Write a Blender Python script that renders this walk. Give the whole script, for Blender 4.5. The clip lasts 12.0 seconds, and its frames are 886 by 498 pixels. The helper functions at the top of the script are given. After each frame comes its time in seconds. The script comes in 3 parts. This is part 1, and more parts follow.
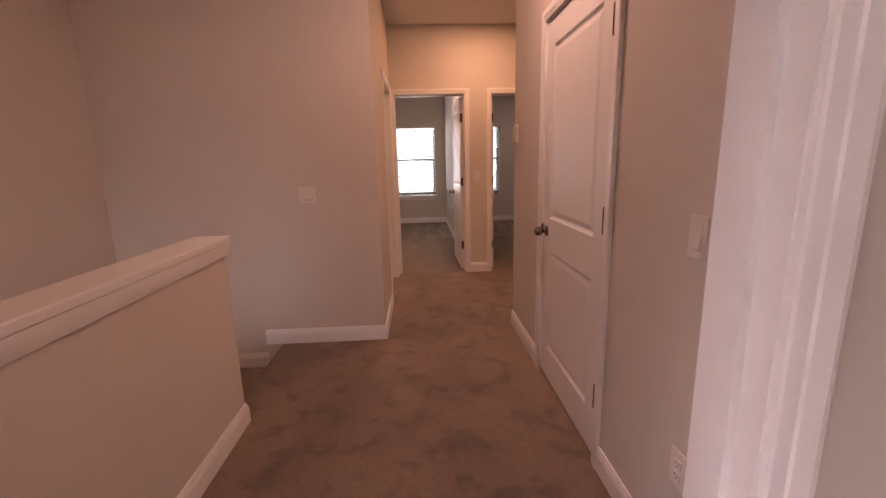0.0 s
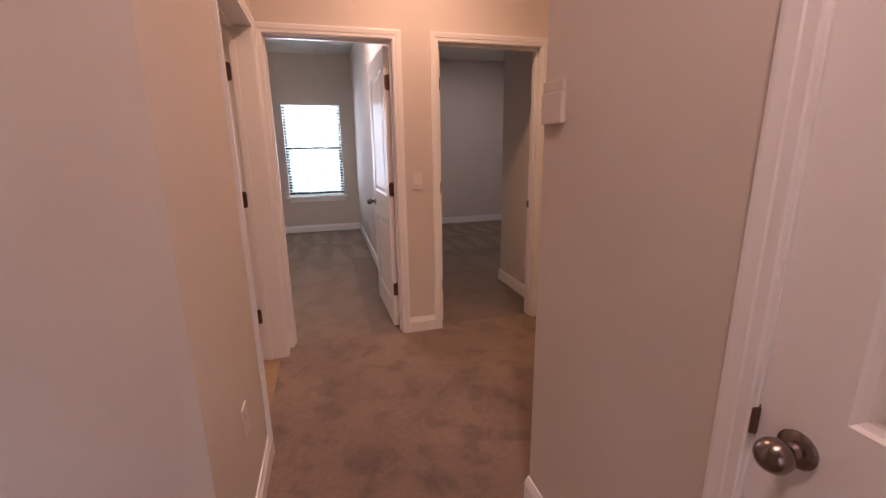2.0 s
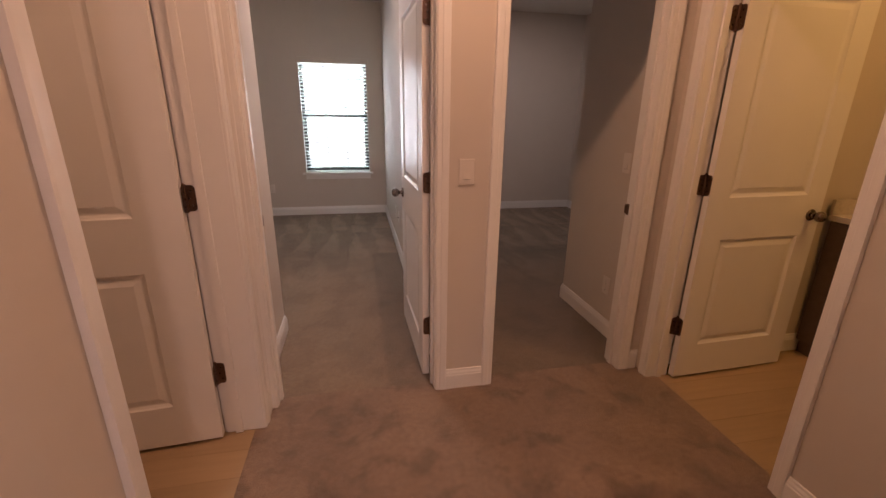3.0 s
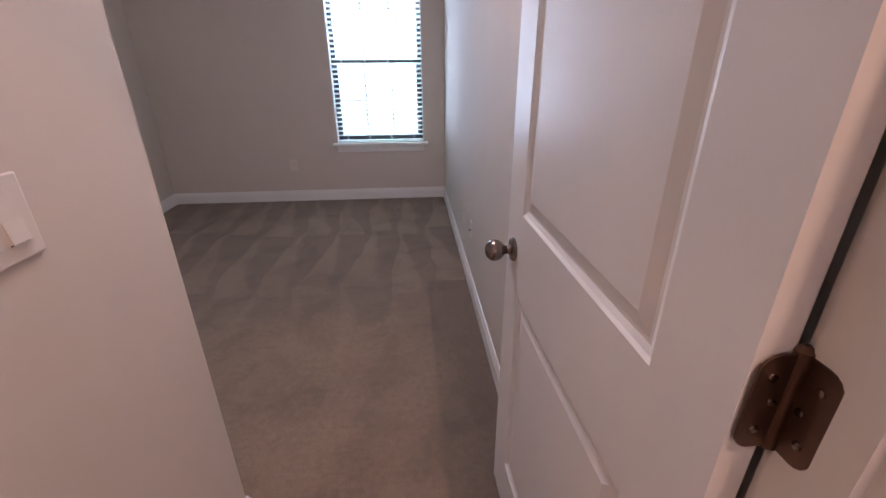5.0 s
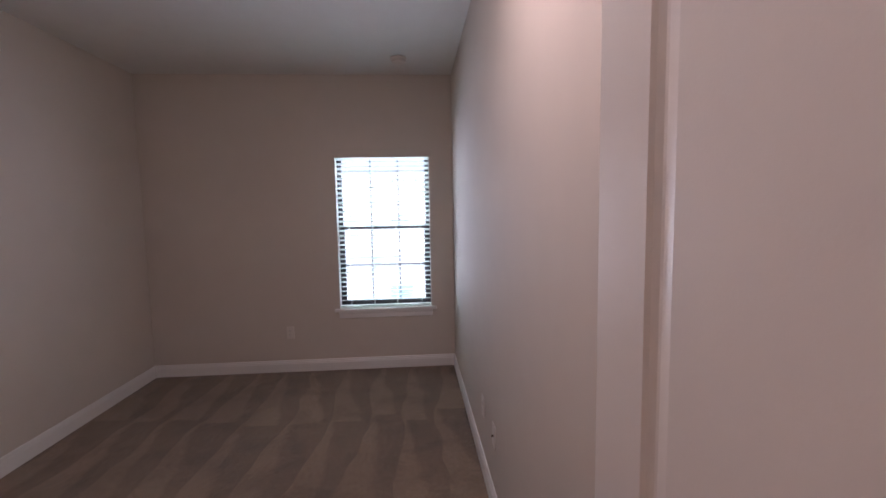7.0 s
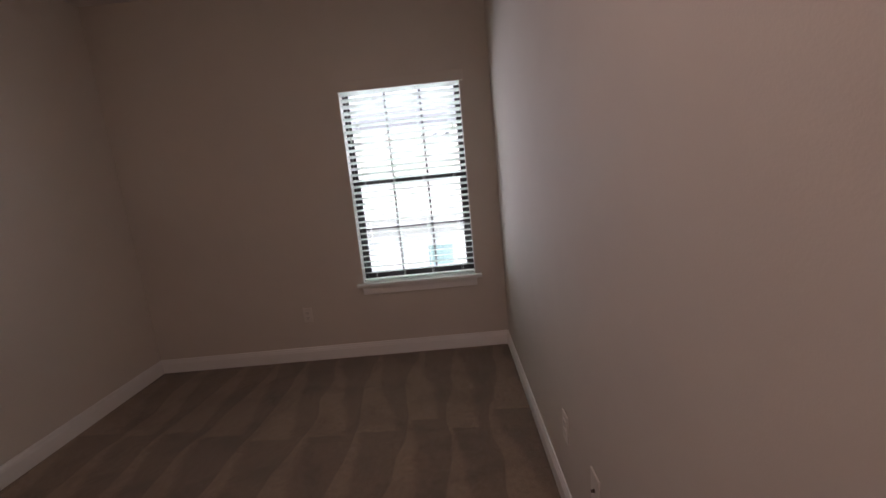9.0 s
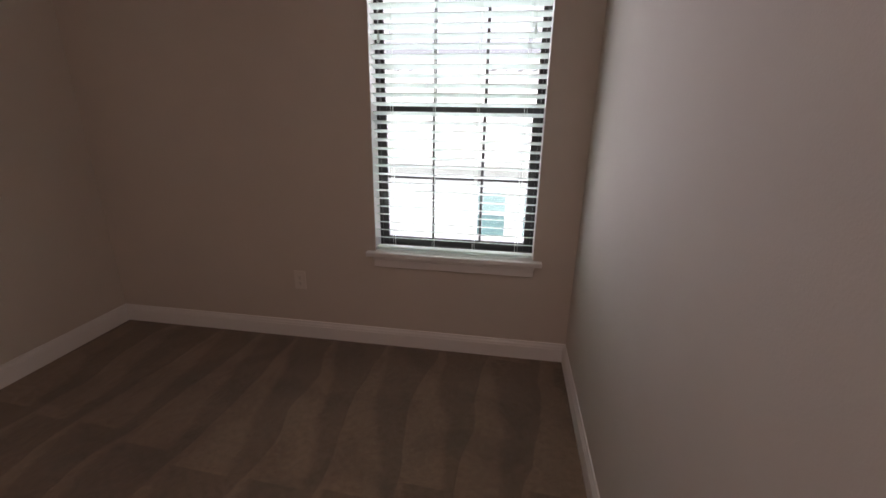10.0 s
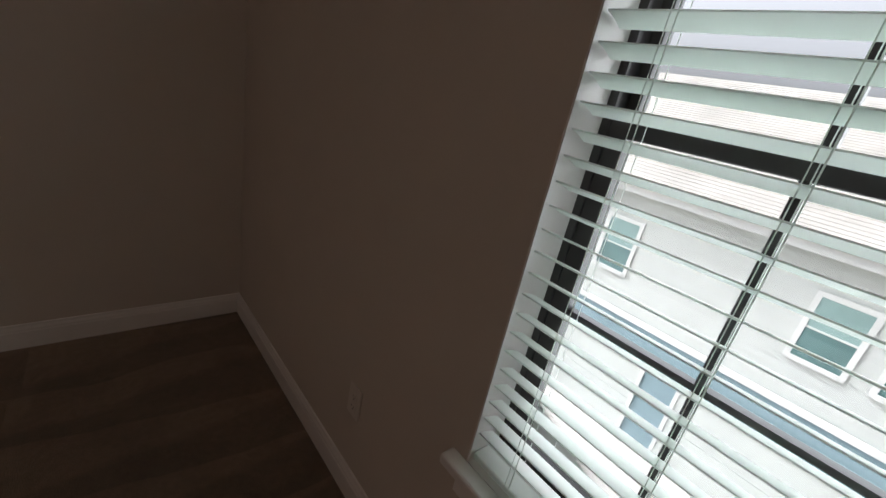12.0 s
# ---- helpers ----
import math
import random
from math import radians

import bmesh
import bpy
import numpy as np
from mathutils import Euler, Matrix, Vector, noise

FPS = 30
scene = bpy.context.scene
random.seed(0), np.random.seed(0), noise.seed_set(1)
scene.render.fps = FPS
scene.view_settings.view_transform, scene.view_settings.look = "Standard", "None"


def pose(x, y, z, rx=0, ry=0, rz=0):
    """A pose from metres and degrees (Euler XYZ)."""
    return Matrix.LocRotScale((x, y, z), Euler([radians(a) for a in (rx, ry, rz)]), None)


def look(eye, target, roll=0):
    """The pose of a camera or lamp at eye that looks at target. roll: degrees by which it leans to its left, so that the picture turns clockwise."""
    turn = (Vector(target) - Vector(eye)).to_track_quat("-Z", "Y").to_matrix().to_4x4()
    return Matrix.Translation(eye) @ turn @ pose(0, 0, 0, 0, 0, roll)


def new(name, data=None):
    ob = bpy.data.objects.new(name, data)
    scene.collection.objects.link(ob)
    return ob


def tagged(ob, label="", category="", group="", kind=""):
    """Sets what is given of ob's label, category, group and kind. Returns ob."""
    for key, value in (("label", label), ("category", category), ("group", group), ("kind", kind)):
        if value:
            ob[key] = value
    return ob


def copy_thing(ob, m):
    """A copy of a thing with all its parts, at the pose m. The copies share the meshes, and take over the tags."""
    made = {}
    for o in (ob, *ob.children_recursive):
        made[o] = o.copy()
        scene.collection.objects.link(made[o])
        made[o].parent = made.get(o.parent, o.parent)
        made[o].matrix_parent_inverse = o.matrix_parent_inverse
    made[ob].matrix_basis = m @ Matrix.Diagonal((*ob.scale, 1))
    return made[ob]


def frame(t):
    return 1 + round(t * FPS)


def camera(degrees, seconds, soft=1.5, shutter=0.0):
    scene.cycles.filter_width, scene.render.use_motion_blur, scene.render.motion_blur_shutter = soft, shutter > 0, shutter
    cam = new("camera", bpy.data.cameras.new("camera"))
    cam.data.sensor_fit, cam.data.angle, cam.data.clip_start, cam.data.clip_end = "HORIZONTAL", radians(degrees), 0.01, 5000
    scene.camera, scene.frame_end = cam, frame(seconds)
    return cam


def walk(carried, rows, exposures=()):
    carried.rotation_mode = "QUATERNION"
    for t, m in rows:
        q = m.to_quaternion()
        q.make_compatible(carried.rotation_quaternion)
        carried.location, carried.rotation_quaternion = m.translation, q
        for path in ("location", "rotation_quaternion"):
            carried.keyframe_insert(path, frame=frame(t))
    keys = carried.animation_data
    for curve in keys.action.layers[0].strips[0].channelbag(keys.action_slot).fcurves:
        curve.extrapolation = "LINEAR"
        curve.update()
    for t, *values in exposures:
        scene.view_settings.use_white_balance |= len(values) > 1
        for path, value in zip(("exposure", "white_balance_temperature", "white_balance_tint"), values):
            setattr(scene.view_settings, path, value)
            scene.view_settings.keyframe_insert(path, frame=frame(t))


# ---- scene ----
cam = camera(93.0, 12.0)
PATH = [
    (0, (0.287, -3.028, 1.315), (0.386, -1.073, 0.907), -1.4),
    (0.5, (0.27, -2.563, 1.305), (0.525, -0.668, 0.718), -0.7),
    (1, (0.274, -2.1, 1.333), (0.89, -0.299, 0.72), -0.9),
    (1.5, (0.321, -1.562, 1.336), (0.794, 0.322, 0.861), -1.2),
    (2, (0.329, -1.046, 1.379), (0.844, 0.826, 0.899), -0.8),
    (2.5, (0.389, -0.527, 1.376), (1.009, 1.287, 0.805), -1.5),
    (2.8, (0.457, -0.185, 1.383), (0.854, 1.69, 0.799), -1.4),
    (3, (0.47, 0.013, 1.381), (0.847, 1.882, 0.775), 0.7),
    (3.2, (0.478, 0.215, 1.366), (0.773, 2.094, 0.746), 0.9),
    (4.8, (0.517, 1.638, 1.336), (0.655, 3.493, 0.601), 0.9),
    (5, (0.494, 1.749, 1.338), (0.631, 3.573, 0.529), -0.4),
    (5.5, (0.5, 2.068, 1.33), (0.426, 3.919, 0.578), -1.4),
    (6, (0.503, 2.221, 1.378), (0.489, 4.117, 0.719), -2.0),
    (6.5, (0.47, 2.2, 1.51), (0.568, 4.161, 1.128), -1.7),
    (6.7, (0.474, 2.182, 1.51), (0.588, 4.172, 1.333), -1.2),
    (8.3, (0.505, 2.483, 1.44), (0.724, 4.418, 0.987), -2.4),
    (8.5, (0.515, 2.635, 1.439), (0.608, 4.549, 0.867), -2.9),
    (9, (0.495, 3.025, 1.387), (0.436, 4.992, 1.027), -5.7),
    (9.5, (0.485, 3.465, 1.354), (0.39, 5.394, 0.834), -0.1),
    (10, (0.478, 4.02, 1.352), (0.189, 5.898, 0.727), 0.9),
    (10.5, (0.537, 4.465, 1.387), (0.338, 6.362, 0.788), 2.7),
    (11, (0.45, 4.91, 1.357), (-0.015, 6.735, 0.685), 1.8),
    (11.2, (0.395, 5.07, 1.355), (-0.358, 6.836, 0.74), 3.8),
    (11.5, (0.317, 5.28, 1.353), (-0.717, 6.806, 0.578), 8.0),
    (11.8, (0.237, 5.457, 1.361), (-1.043, 6.819, 0.641), 10.4),
    (12, (0.182, 5.57, 1.367), (-1.169, 6.862, 0.656), 12.2),
]
EXPOSURES = [
    (0.0, 3.0, 6750, 41), (0.5, 2.9, 7250, 42), (1.0, 3.15, 6450, 38), (1.5, 3.25, 6150, 35), (2.0, 3.4, 5550, 30), (2.6, 3.4, 5400, 28), (3.2, 3.2, 6250, 30), (4.8, 3.5, 5050, 26), (5.5, 3.5, 5150, 28), (6.5, 3.2, 5450, 33),
    (8.3, 2.35, 5650, 34), (9.5, 2.35, 6400, 35), (10.5, 2.35, 6250, 32), (11.5, 1.52, 6300, 25), (12.0, 1.45, 6300, 26),
]
walk(cam, [(t, look(eye, target, roll)) for t, eye, target, roll in PATH], EXPOSURES)

# ---- light ----

SUN_EL, SUN_AZ = 50, 248   # veiled sun high in the west-south-west
world = bpy.data.worlds.new("sky")
scene.world = world
world.use_nodes = True
wn = world.node_tree.nodes
sky = wn.new("ShaderNodeTexSky")
sky.sky_type = "NISHITA"
sky.sun_disc = False
sky.dust_density = 10.0
sky.sun_elevation, sky.sun_rotation = radians(SUN_EL), radians(SUN_AZ)
wn["Background"].inputs["Strength"].default_value = 0.105
veil = wn.new("ShaderNodeHueSaturation")   # thin cloud greys the blue
veil.inputs["Saturation"].default_value, veil.inputs["Value"].default_value = 0.12, 1.5
world.node_tree.links.new(sky.outputs[0], veil.inputs["Color"])
world.node_tree.links.new(veil.outputs[0], wn["Background"].inputs["Color"])

sun = new("sun", bpy.data.lights.new("sun", "SUN"))
sun.data.energy, sun.data.angle, sun.data.color = 0.5, radians(12), (1.0, 0.97, 0.93)
_az = radians(SUN_AZ)
_d = Vector((math.sin(_az) * math.cos(radians(SUN_EL)), math.cos(_az) * math.cos(radians(SUN_EL)), math.sin(radians(SUN_EL))))
sun.matrix_world = look(_d * 30, (0, 0, 0))

HALL_W, BATH_W, ROOM_W = 1.8, 1.15, 0.85
WARM = (1.0, 0.56, 0.28)
PINK = (1.0, 0.80, 0.72)
YELLOW = (1.0, 0.54, 0.14)


# the sky's light in the two bedroom windows' openings
for wx in (0.196, 2.37):
    wl = new("window_light", bpy.data.lights.new("window_light", "AREA"))
    wl.data.shape, wl.data.size, wl.data.size_y, wl.data.energy, wl.data.color = "RECTANGLE", 0.84, 1.42, 4.2, (0.96, 1.0, 0.97)
    wl.matrix_world = look((wx, 6.40, 1.33), (wx, 5.0, 1.33))

# ---- materials ----
def mat(name, color, rough=0.6, metal=0.0, scale=12.0, var=0.06, bump=0.0, bump_scale=300.0, big=0.0, big_scale=1.5, spec=0.5, rnd=0.0):
    """A paint, metal or cloth: base colour varied at two scales, with fine relief."""
    m = bpy.data.materials.new(name)
    m.use_nodes = True
    n, l = m.node_tree.nodes, m.node_tree.links
    b = n["Principled BSDF"]
    b.inputs["Roughness"].default_value = rough
    b.inputs["Metallic"].default_value = metal
    b.inputs["Specular IOR Level"].default_value = spec
    tc = n.new("ShaderNodeTexCoord")
    geo = n.new("ShaderNodeNewGeometry")
    no = n.new("ShaderNodeTexNoise")
    no.inputs["Scale"].default_value = scale
    no.inputs["Detail"].default_value = 6
    l.new(geo.outputs["Position"], no.inputs["Vector"])
    hsv = n.new("ShaderNodeHueSaturation")
    hsv.inputs["Color"].default_value = (*color, 1)
    mr = n.new("ShaderNodeMapRange")
    mr.inputs["To Min"].default_value, mr.inputs["To Max"].default_value = 1 - var, 1 + var
    l.new(no.outputs["Fac"], mr.inputs["Value"])
    last = mr.outputs[0]
    if big:
        nb = n.new("ShaderNodeTexNoise")
        nb.inputs["Scale"].default_value = big_scale
        nb.inputs["Detail"].default_value = 3
        l.new(geo.outputs["Position"], nb.inputs["Vector"])
        mb = n.new("ShaderNodeMapRange")
        mb.inputs["From Min"].default_value, mb.inputs["From Max"].default_value = 0.3, 0.7
        mb.inputs["To Min"].default_value, mb.inputs["To Max"].default_value = 1 - big, 1 + big
        l.new(nb.outputs["Fac"], mb.inputs["Value"])
        mu = n.new("ShaderNodeMath")
        mu.operation = "MULTIPLY"
        l.new(last, mu.inputs[0]), l.new(mb.outputs[0], mu.inputs[1])
        last = mu.outputs[0]
    if rnd:
        oi = n.new("ShaderNodeObjectInfo")
        mo = n.new("ShaderNodeMapRange")
        mo.inputs["To Min"].default_value, mo.inputs["To Max"].default_value = 1 - rnd, 1 + rnd
        l.new(oi.outputs["Random"], mo.inputs["Value"])
        mu2 = n.new("ShaderNodeMath")
        mu2.operation = "MULTIPLY"
        l.new(last, mu2.inputs[0]), l.new(mo.outputs[0], mu2.inputs[1])
        last = mu2.outputs[0]
    l.new(last, hsv.inputs["Value"])
    l.new(hsv.outputs[0], b.inputs["Base Color"])
    if bump:
        nf = n.new("ShaderNodeTexNoise")
        nf.inputs["Scale"].default_value = bump_scale
        nf.inputs["Detail"].default_value = 4
        l.new(geo.outputs["Position"], nf.inputs["Vector"])
        bp = n.new("ShaderNodeBump")
        bp.inputs["Strength"].default_value = bump
        bp.inputs["Distance"].default_value = 0.004
        l.new(nf.outputs["Fac"], bp.inputs["Height"])
        l.new(bp.outputs[0], b.inputs["Normal"])
    return m


def carpet_mat(name, color, strokes):
    """Cut-pile carpet: tuft grain, soft footprints and, where strokes is set, vacuum strokes."""
    m = bpy.data.materials.new(name)
    m.use_nodes = True
    n, l = m.node_tree.nodes, m.node_tree.links
    b = n["Principled BSDF"]
    b.inputs["Roughness"].default_value = 0.95
    b.inputs["Specular IOR Level"].default_value = 0.15
    b.inputs["Sheen Weight"].default_value = 0.25
    b.inputs["Sheen Roughness"].default_value = 0.6
    geo = n.new("ShaderNodeNewGeometry")

    def noise_tex(scale, detail, lo, hi, to0, to1, distortion=0.0, vec=None):
        t = n.new("ShaderNodeTexNoise")
        t.inputs["Scale"].default_value, t.inputs["Detail"].default_value = scale, detail
        t.inputs["Distortion"].default_value = distortion
        l.new(vec or geo.outputs["Position"], t.inputs["Vector"])
        r = n.new("ShaderNodeMapRange")
        r.inputs["From Min"].default_value, r.inputs["From Max"].default_value = lo, hi
        r.inputs["To Min"].default_value, r.inputs["To Max"].default_value = to0, to1
        r.interpolation_type = "SMOOTHSTEP"
        l.new(t.outputs["Fac"], r.inputs["Value"])
        return r.outputs[0], t.outputs["Fac"]

    def times(a, c):
        k = n.new("ShaderNodeMath")
        k.operation = "MULTIPLY"
        l.new(a, k.inputs[0]), l.new(c, k.inputs[1])
        return k.outputs[0]

    grain, gfac = noise_tex(260, 3, 0.3, 0.7, 0.72, 1.2)
    mottle, _ = noise_tex(38, 5, 0.3, 0.7, 0.88, 1.1)
    prints, _ = noise_tex(6.0, 5, 0.33, 0.52, 0.70, 1.05, 0.4)
    tread, _ = noise_tex(2.2, 4, 0.36, 0.60, 0.84, 1.05, 0.5)
    wide, _ = noise_tex(1.3, 2, 0.35, 0.65, 0.9, 1.08)
    v = times(times(grain, mottle), wide)
    if strokes:
        # wedges of pile laid one way, in staggered rows that widen away from the windows
        def calc(op, a, c=0.0, d=0.0):
            k = n.new("ShaderNodeMath")
            k.operation = op
            for slot, val in zip(k.inputs, (a, c, d)):
                if isinstance(val, float):
                    slot.default_value = val
                else:
                    l.new(val, slot)
            return k.outputs[0]

        mp = n.new("ShaderNodeMapping")
        mp.inputs["Rotation"].default_value = (0, 0, radians(strokes))
        l.new(geo.outputs["Position"], mp.inputs["Vector"])
        sq = n.new("ShaderNodeSeparateXYZ")
        l.new(mp.outputs[0], sq.inputs[0])
        _, wob = noise_tex(1.1, 2, 0.3, 0.7, 0.0, 1.0)
        col = calc("ADD", calc("DIVIDE", sq.outputs["X"], 0.29), calc("MULTIPLY", wob, 1.3))
        wn_ = n.new("ShaderNodeTexWhiteNoise")
        wn_.noise_dimensions = "1D"
        l.new(calc("FLOOR", col), wn_.inputs["W"])
        row = calc("ADD", calc("DIVIDE", calc("SUBTRACT", 6.12, sq.outputs["Y"]), 1.02), calc("MULTIPLY", wn_.outputs["Value"], 0.22))
        wide_at = calc("MULTIPLY_ADD", calc("FRACT", row), 0.72, 0.08)
        lit = n.new("ShaderNodeMapRange")
        lit.interpolation_type = "SMOOTHSTEP"
        lit.inputs["From Min"].default_value, lit.inputs["From Max"].default_value = -0.09, 0.09
        lit.inputs["To Min"].default_value, lit.inputs["To Max"].default_value = 0.78, 1.10
        l.new(calc("SUBTRACT", wide_at, calc("FRACT", col)), lit.inputs["Value"])
        st = lit.outputs[0]
        # strokes are plain near the windows and trodden out by the doors
        sep = n.new("ShaderNodeSeparateXYZ")
        l.new(geo.outputs["Position"], sep.inputs[0])
        fade = n.new("ShaderNodeMapRange")
        fade.inputs["From Min"].default_value, fade.inputs["From Max"].default_value = 3.5, 4.6
        l.new(sep.outputs["Y"], fade.inputs["Value"])
        mixv = n.new("ShaderNodeMix")
        mixv.inputs["A"].default_value = 1.0
        l.new(fade.outputs[0], mixv.inputs["Factor"])
        l.new(st, mixv.inputs["B"])
        v = times(v, mixv.outputs["Result"])
        soft, _ = noise_tex(4.5, 5, 0.34, 0.56, 0.83, 1.03, 0.5)
        v = times(v, soft)
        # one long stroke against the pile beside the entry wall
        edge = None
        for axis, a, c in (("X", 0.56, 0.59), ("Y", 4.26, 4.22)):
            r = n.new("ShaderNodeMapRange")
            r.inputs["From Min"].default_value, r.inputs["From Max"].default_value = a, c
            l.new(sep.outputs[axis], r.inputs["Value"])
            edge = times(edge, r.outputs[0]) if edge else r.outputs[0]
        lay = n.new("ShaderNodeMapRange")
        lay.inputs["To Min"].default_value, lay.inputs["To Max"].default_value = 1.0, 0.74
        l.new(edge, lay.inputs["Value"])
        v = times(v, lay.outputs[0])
    else:
        v = times(times(v, prints), tread)
    hsv = n.new("ShaderNodeHueSaturation")
    hsv.inputs["Color"].default_value = (*color, 1)
    l.new(v, hsv.inputs["Value"])
    l.new(hsv.outputs[0], b.inputs["Base Color"])
    bp = n.new("ShaderNodeBump")
    bp.inputs["Strength"].default_value, bp.inputs["Distance"].default_value = 0.9, 0.008
    l.new(gfac, bp.inputs["Height"])
    l.new(bp.outputs[0], b.inputs["Normal"])
    return m


def plank_mat(name, color):
    """Vinyl planks: boards by length and width, with grain."""
    m = bpy.data.materials.new(name)
    m.use_nodes = True
    n, l = m.node_tree.nodes, m.node_tree.links
    b = n["Principled BSDF"]
    b.inputs["Roughness"].default_value = 0.4
    geo = n.new("ShaderNodeNewGeometry")
    mp = n.new("ShaderNodeMapping")
    mp.inputs["Scale"].default_value = (3, 40, 1)
    l.new(geo.outputs["Position"], mp.inputs["Vector"])
    gr = n.new("ShaderNodeTexNoise")
    gr.inputs["Scale"].default_value, gr.inputs["Detail"].default_value = 1.0, 6
    l.new(mp.outputs[0], gr.inputs["Vector"])
    oi = n.new("ShaderNodeObjectInfo")
    ad = n.new("ShaderNodeMath")
    ad.operation = "ADD"
    l.new(gr.outputs["Fac"], ad.inputs[0]), l.new(oi.outputs["Random"], ad.inputs[1])
    r = n.new("ShaderNodeMapRange")
    r.inputs["From Min"].default_value, r.inputs["From Max"].default_value = 0.3, 1.7
    r.inputs["To Min"].default_value, r.inputs["To Max"].default_value = 0.78, 1.18
    l.new(ad.outputs[0], r.inputs["Value"])
    hsv = n.new("ShaderNodeHueSaturation")
    hsv.inputs["Color"].default_value = (*color, 1)
    l.new(r.outputs[0], hsv.inputs["Value"])
    l.new(hsv.outputs[0], b.inputs["Base Color"])
    return m


def glow(name, color, strength):
    m = bpy.data.materials.new(name)
    m.use_nodes = True
    b = m.node_tree.nodes["Principled BSDF"]
    b.inputs["Base Color"].default_value = (0.8, 0.8, 0.8, 1)
    b.inputs["Emission Color"].default_value = (*color, 1)
    b.inputs["Emission Strength"].default_value = strength
    return m


def glass_mat(name, tint=(1, 1, 1)):
    m = bpy.data.materials.new(name)
    m.use_nodes = True
    n, l = m.node_tree.nodes, m.node_tree.links
    tr = n.new("ShaderNodeBsdfTransparent")
    tr.inputs["Color"].default_value = (*tint, 1)
    gl = n.new("ShaderNodeBsdfGlossy")
    gl.inputs["Roughness"].default_value = 0.02
    fr = n.new("ShaderNodeFresnel")
    fr.inputs["IOR"].default_value = 1.45
    mx = n.new("ShaderNodeMixShader")
    l.new(fr.outputs[0], mx.inputs[0]), l.new(tr.outputs[0], mx.inputs[1]), l.new(gl.outputs[0], mx.inputs[2])
    l.new(mx.outputs[0], n["Material Output"].inputs["Surface"])
    return m


M_WALL = mat("wall_paint", (0.62, 0.565, 0.50), 0.8, 0, 6, 0.025, 0.08, 240, 0.02, 1.2, 0.3)
M_CEIL = mat("ceiling_paint", (0.74, 0.72, 0.68), 0.8, 0, 8, 0.03, 0.5, 90)
M_TRIM = mat("trim_paint", (0.80, 0.785, 0.76), 0.32, 0, 9, 0.025, 0.05, 160)
M_DOOR = mat("door_paint", (0.80, 0.785, 0.76), 0.38, 0, 7, 0.025, 0.04, 220)
M_HALL = carpet_mat("hall_carpet", (0.25, 0.165, 0.11), 0)
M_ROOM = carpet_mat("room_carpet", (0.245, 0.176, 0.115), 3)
M_VINYL = plank_mat("vinyl_plank", (0.36, 0.25, 0.14))
M_NICKEL = mat("satin_nickel", (0.24, 0.20, 0.175), 0.22, 1, 60, 0.06)
M_BRONZE = mat("hinge_bronze", (0.16, 0.10, 0.07), 0.36, 0.9, 70, 0.2)
M_PLATE = mat("white_plastic", (0.70, 0.65, 0.59), 0.35, 0, 30, 0.02)
M_DARK = mat("slot_dark", (0.03, 0.03, 0.03), 0.6)
M_SLAT = mat("blind_vinyl", (0.90, 0.91, 0.89), 0.38, 0, 20, 0.02, 0.04, 120)
_n, _l = M_SLAT.node_tree.nodes, M_SLAT.node_tree.links
_t, _x = _n.new("ShaderNodeBsdfTranslucent"), _n.new("ShaderNodeMixShader")
_t.inputs["Color"].default_value, _x.inputs[0].default_value = (0.86, 0.97, 0.91, 1), 0.46
_l.new(_n["Principled BSDF"].outputs[0], _x.inputs[1]), _l.new(_t.outputs[0], _x.inputs[2])
_l.new(_x.outputs[0], _n["Material Output"].inputs["Surface"])
M_FRAME = mat("window_black", (0.032, 0.031, 0.030), 0.35, 0, 40, 0.15)
M_GLASS = glass_mat("window_glass", (0.87, 0.97, 0.93))
M_LENS = glow("lamp_lens", (1.0, 0.76, 0.48), 5)
M_CAB = mat("vanity_wood", (0.11, 0.075, 0.05), 0.4, 0, 25, 0.25)
M_TOP = mat("vanity_stone", (0.55, 0.5, 0.42), 0.25, 0, 60, 0.2)


# ---- building helpers ----
def box(bm, x0, y0, z0, x1, y1, z1, bevel=0.0):
    x0, x1 = min(x0, x1), max(x0, x1)
    y0, y1 = min(y0, y1), max(y0, y1)
    z0, z1 = min(z0, z1), max(z0, z1)
    r = bmesh.ops.create_cube(bm, size=1, matrix=Matrix.Translation(((x0 + x1) / 2, (y0 + y1) / 2, (z0 + z1) / 2)) @ Matrix.Diagonal((x1 - x0, y1 - y0, z1 - z0, 1)))
    if bevel:
        es = list({e for v in r["verts"] for e in v.link_edges})
        bmesh.ops.bevel(bm, geom=es, offset=bevel, segments=2, affect="EDGES", profile=0.5)
    return bm


def lathe(bm, prof, m=Matrix(), seg=24):
    """A turned shape round local z: prof is (radius, z) from end to end."""
    rings = []
    for r, z in prof:
        rings.append([bm.verts.new(m @ Vector((max(r, 1e-4) * math.cos(2 * math.pi * i / seg), max(r, 1e-4) * math.sin(2 * math.pi * i / seg), z))) for i in range(seg)])
    for a, c in zip(rings, rings[1:]):
        for i in range(seg):
            bm.faces.new((a[i], a[(i + 1) % seg], c[(i + 1) % seg], c[i]))
    bm.faces.new(rings[0][::-1]), bm.faces.new(rings[-1])
    return bm


def mesh_of(name, bm, material, smooth=False):
    me = bpy.data.meshes.new(name)
    bmesh.ops.recalc_face_normals(bm, faces=bm.faces)
    bm.to_mesh(me)
    bm.free()
    me.materials.append(material)
    if smooth:
        me.shade_smooth()
        me.set_sharp_from_angle(angle=radians(40))
    return me


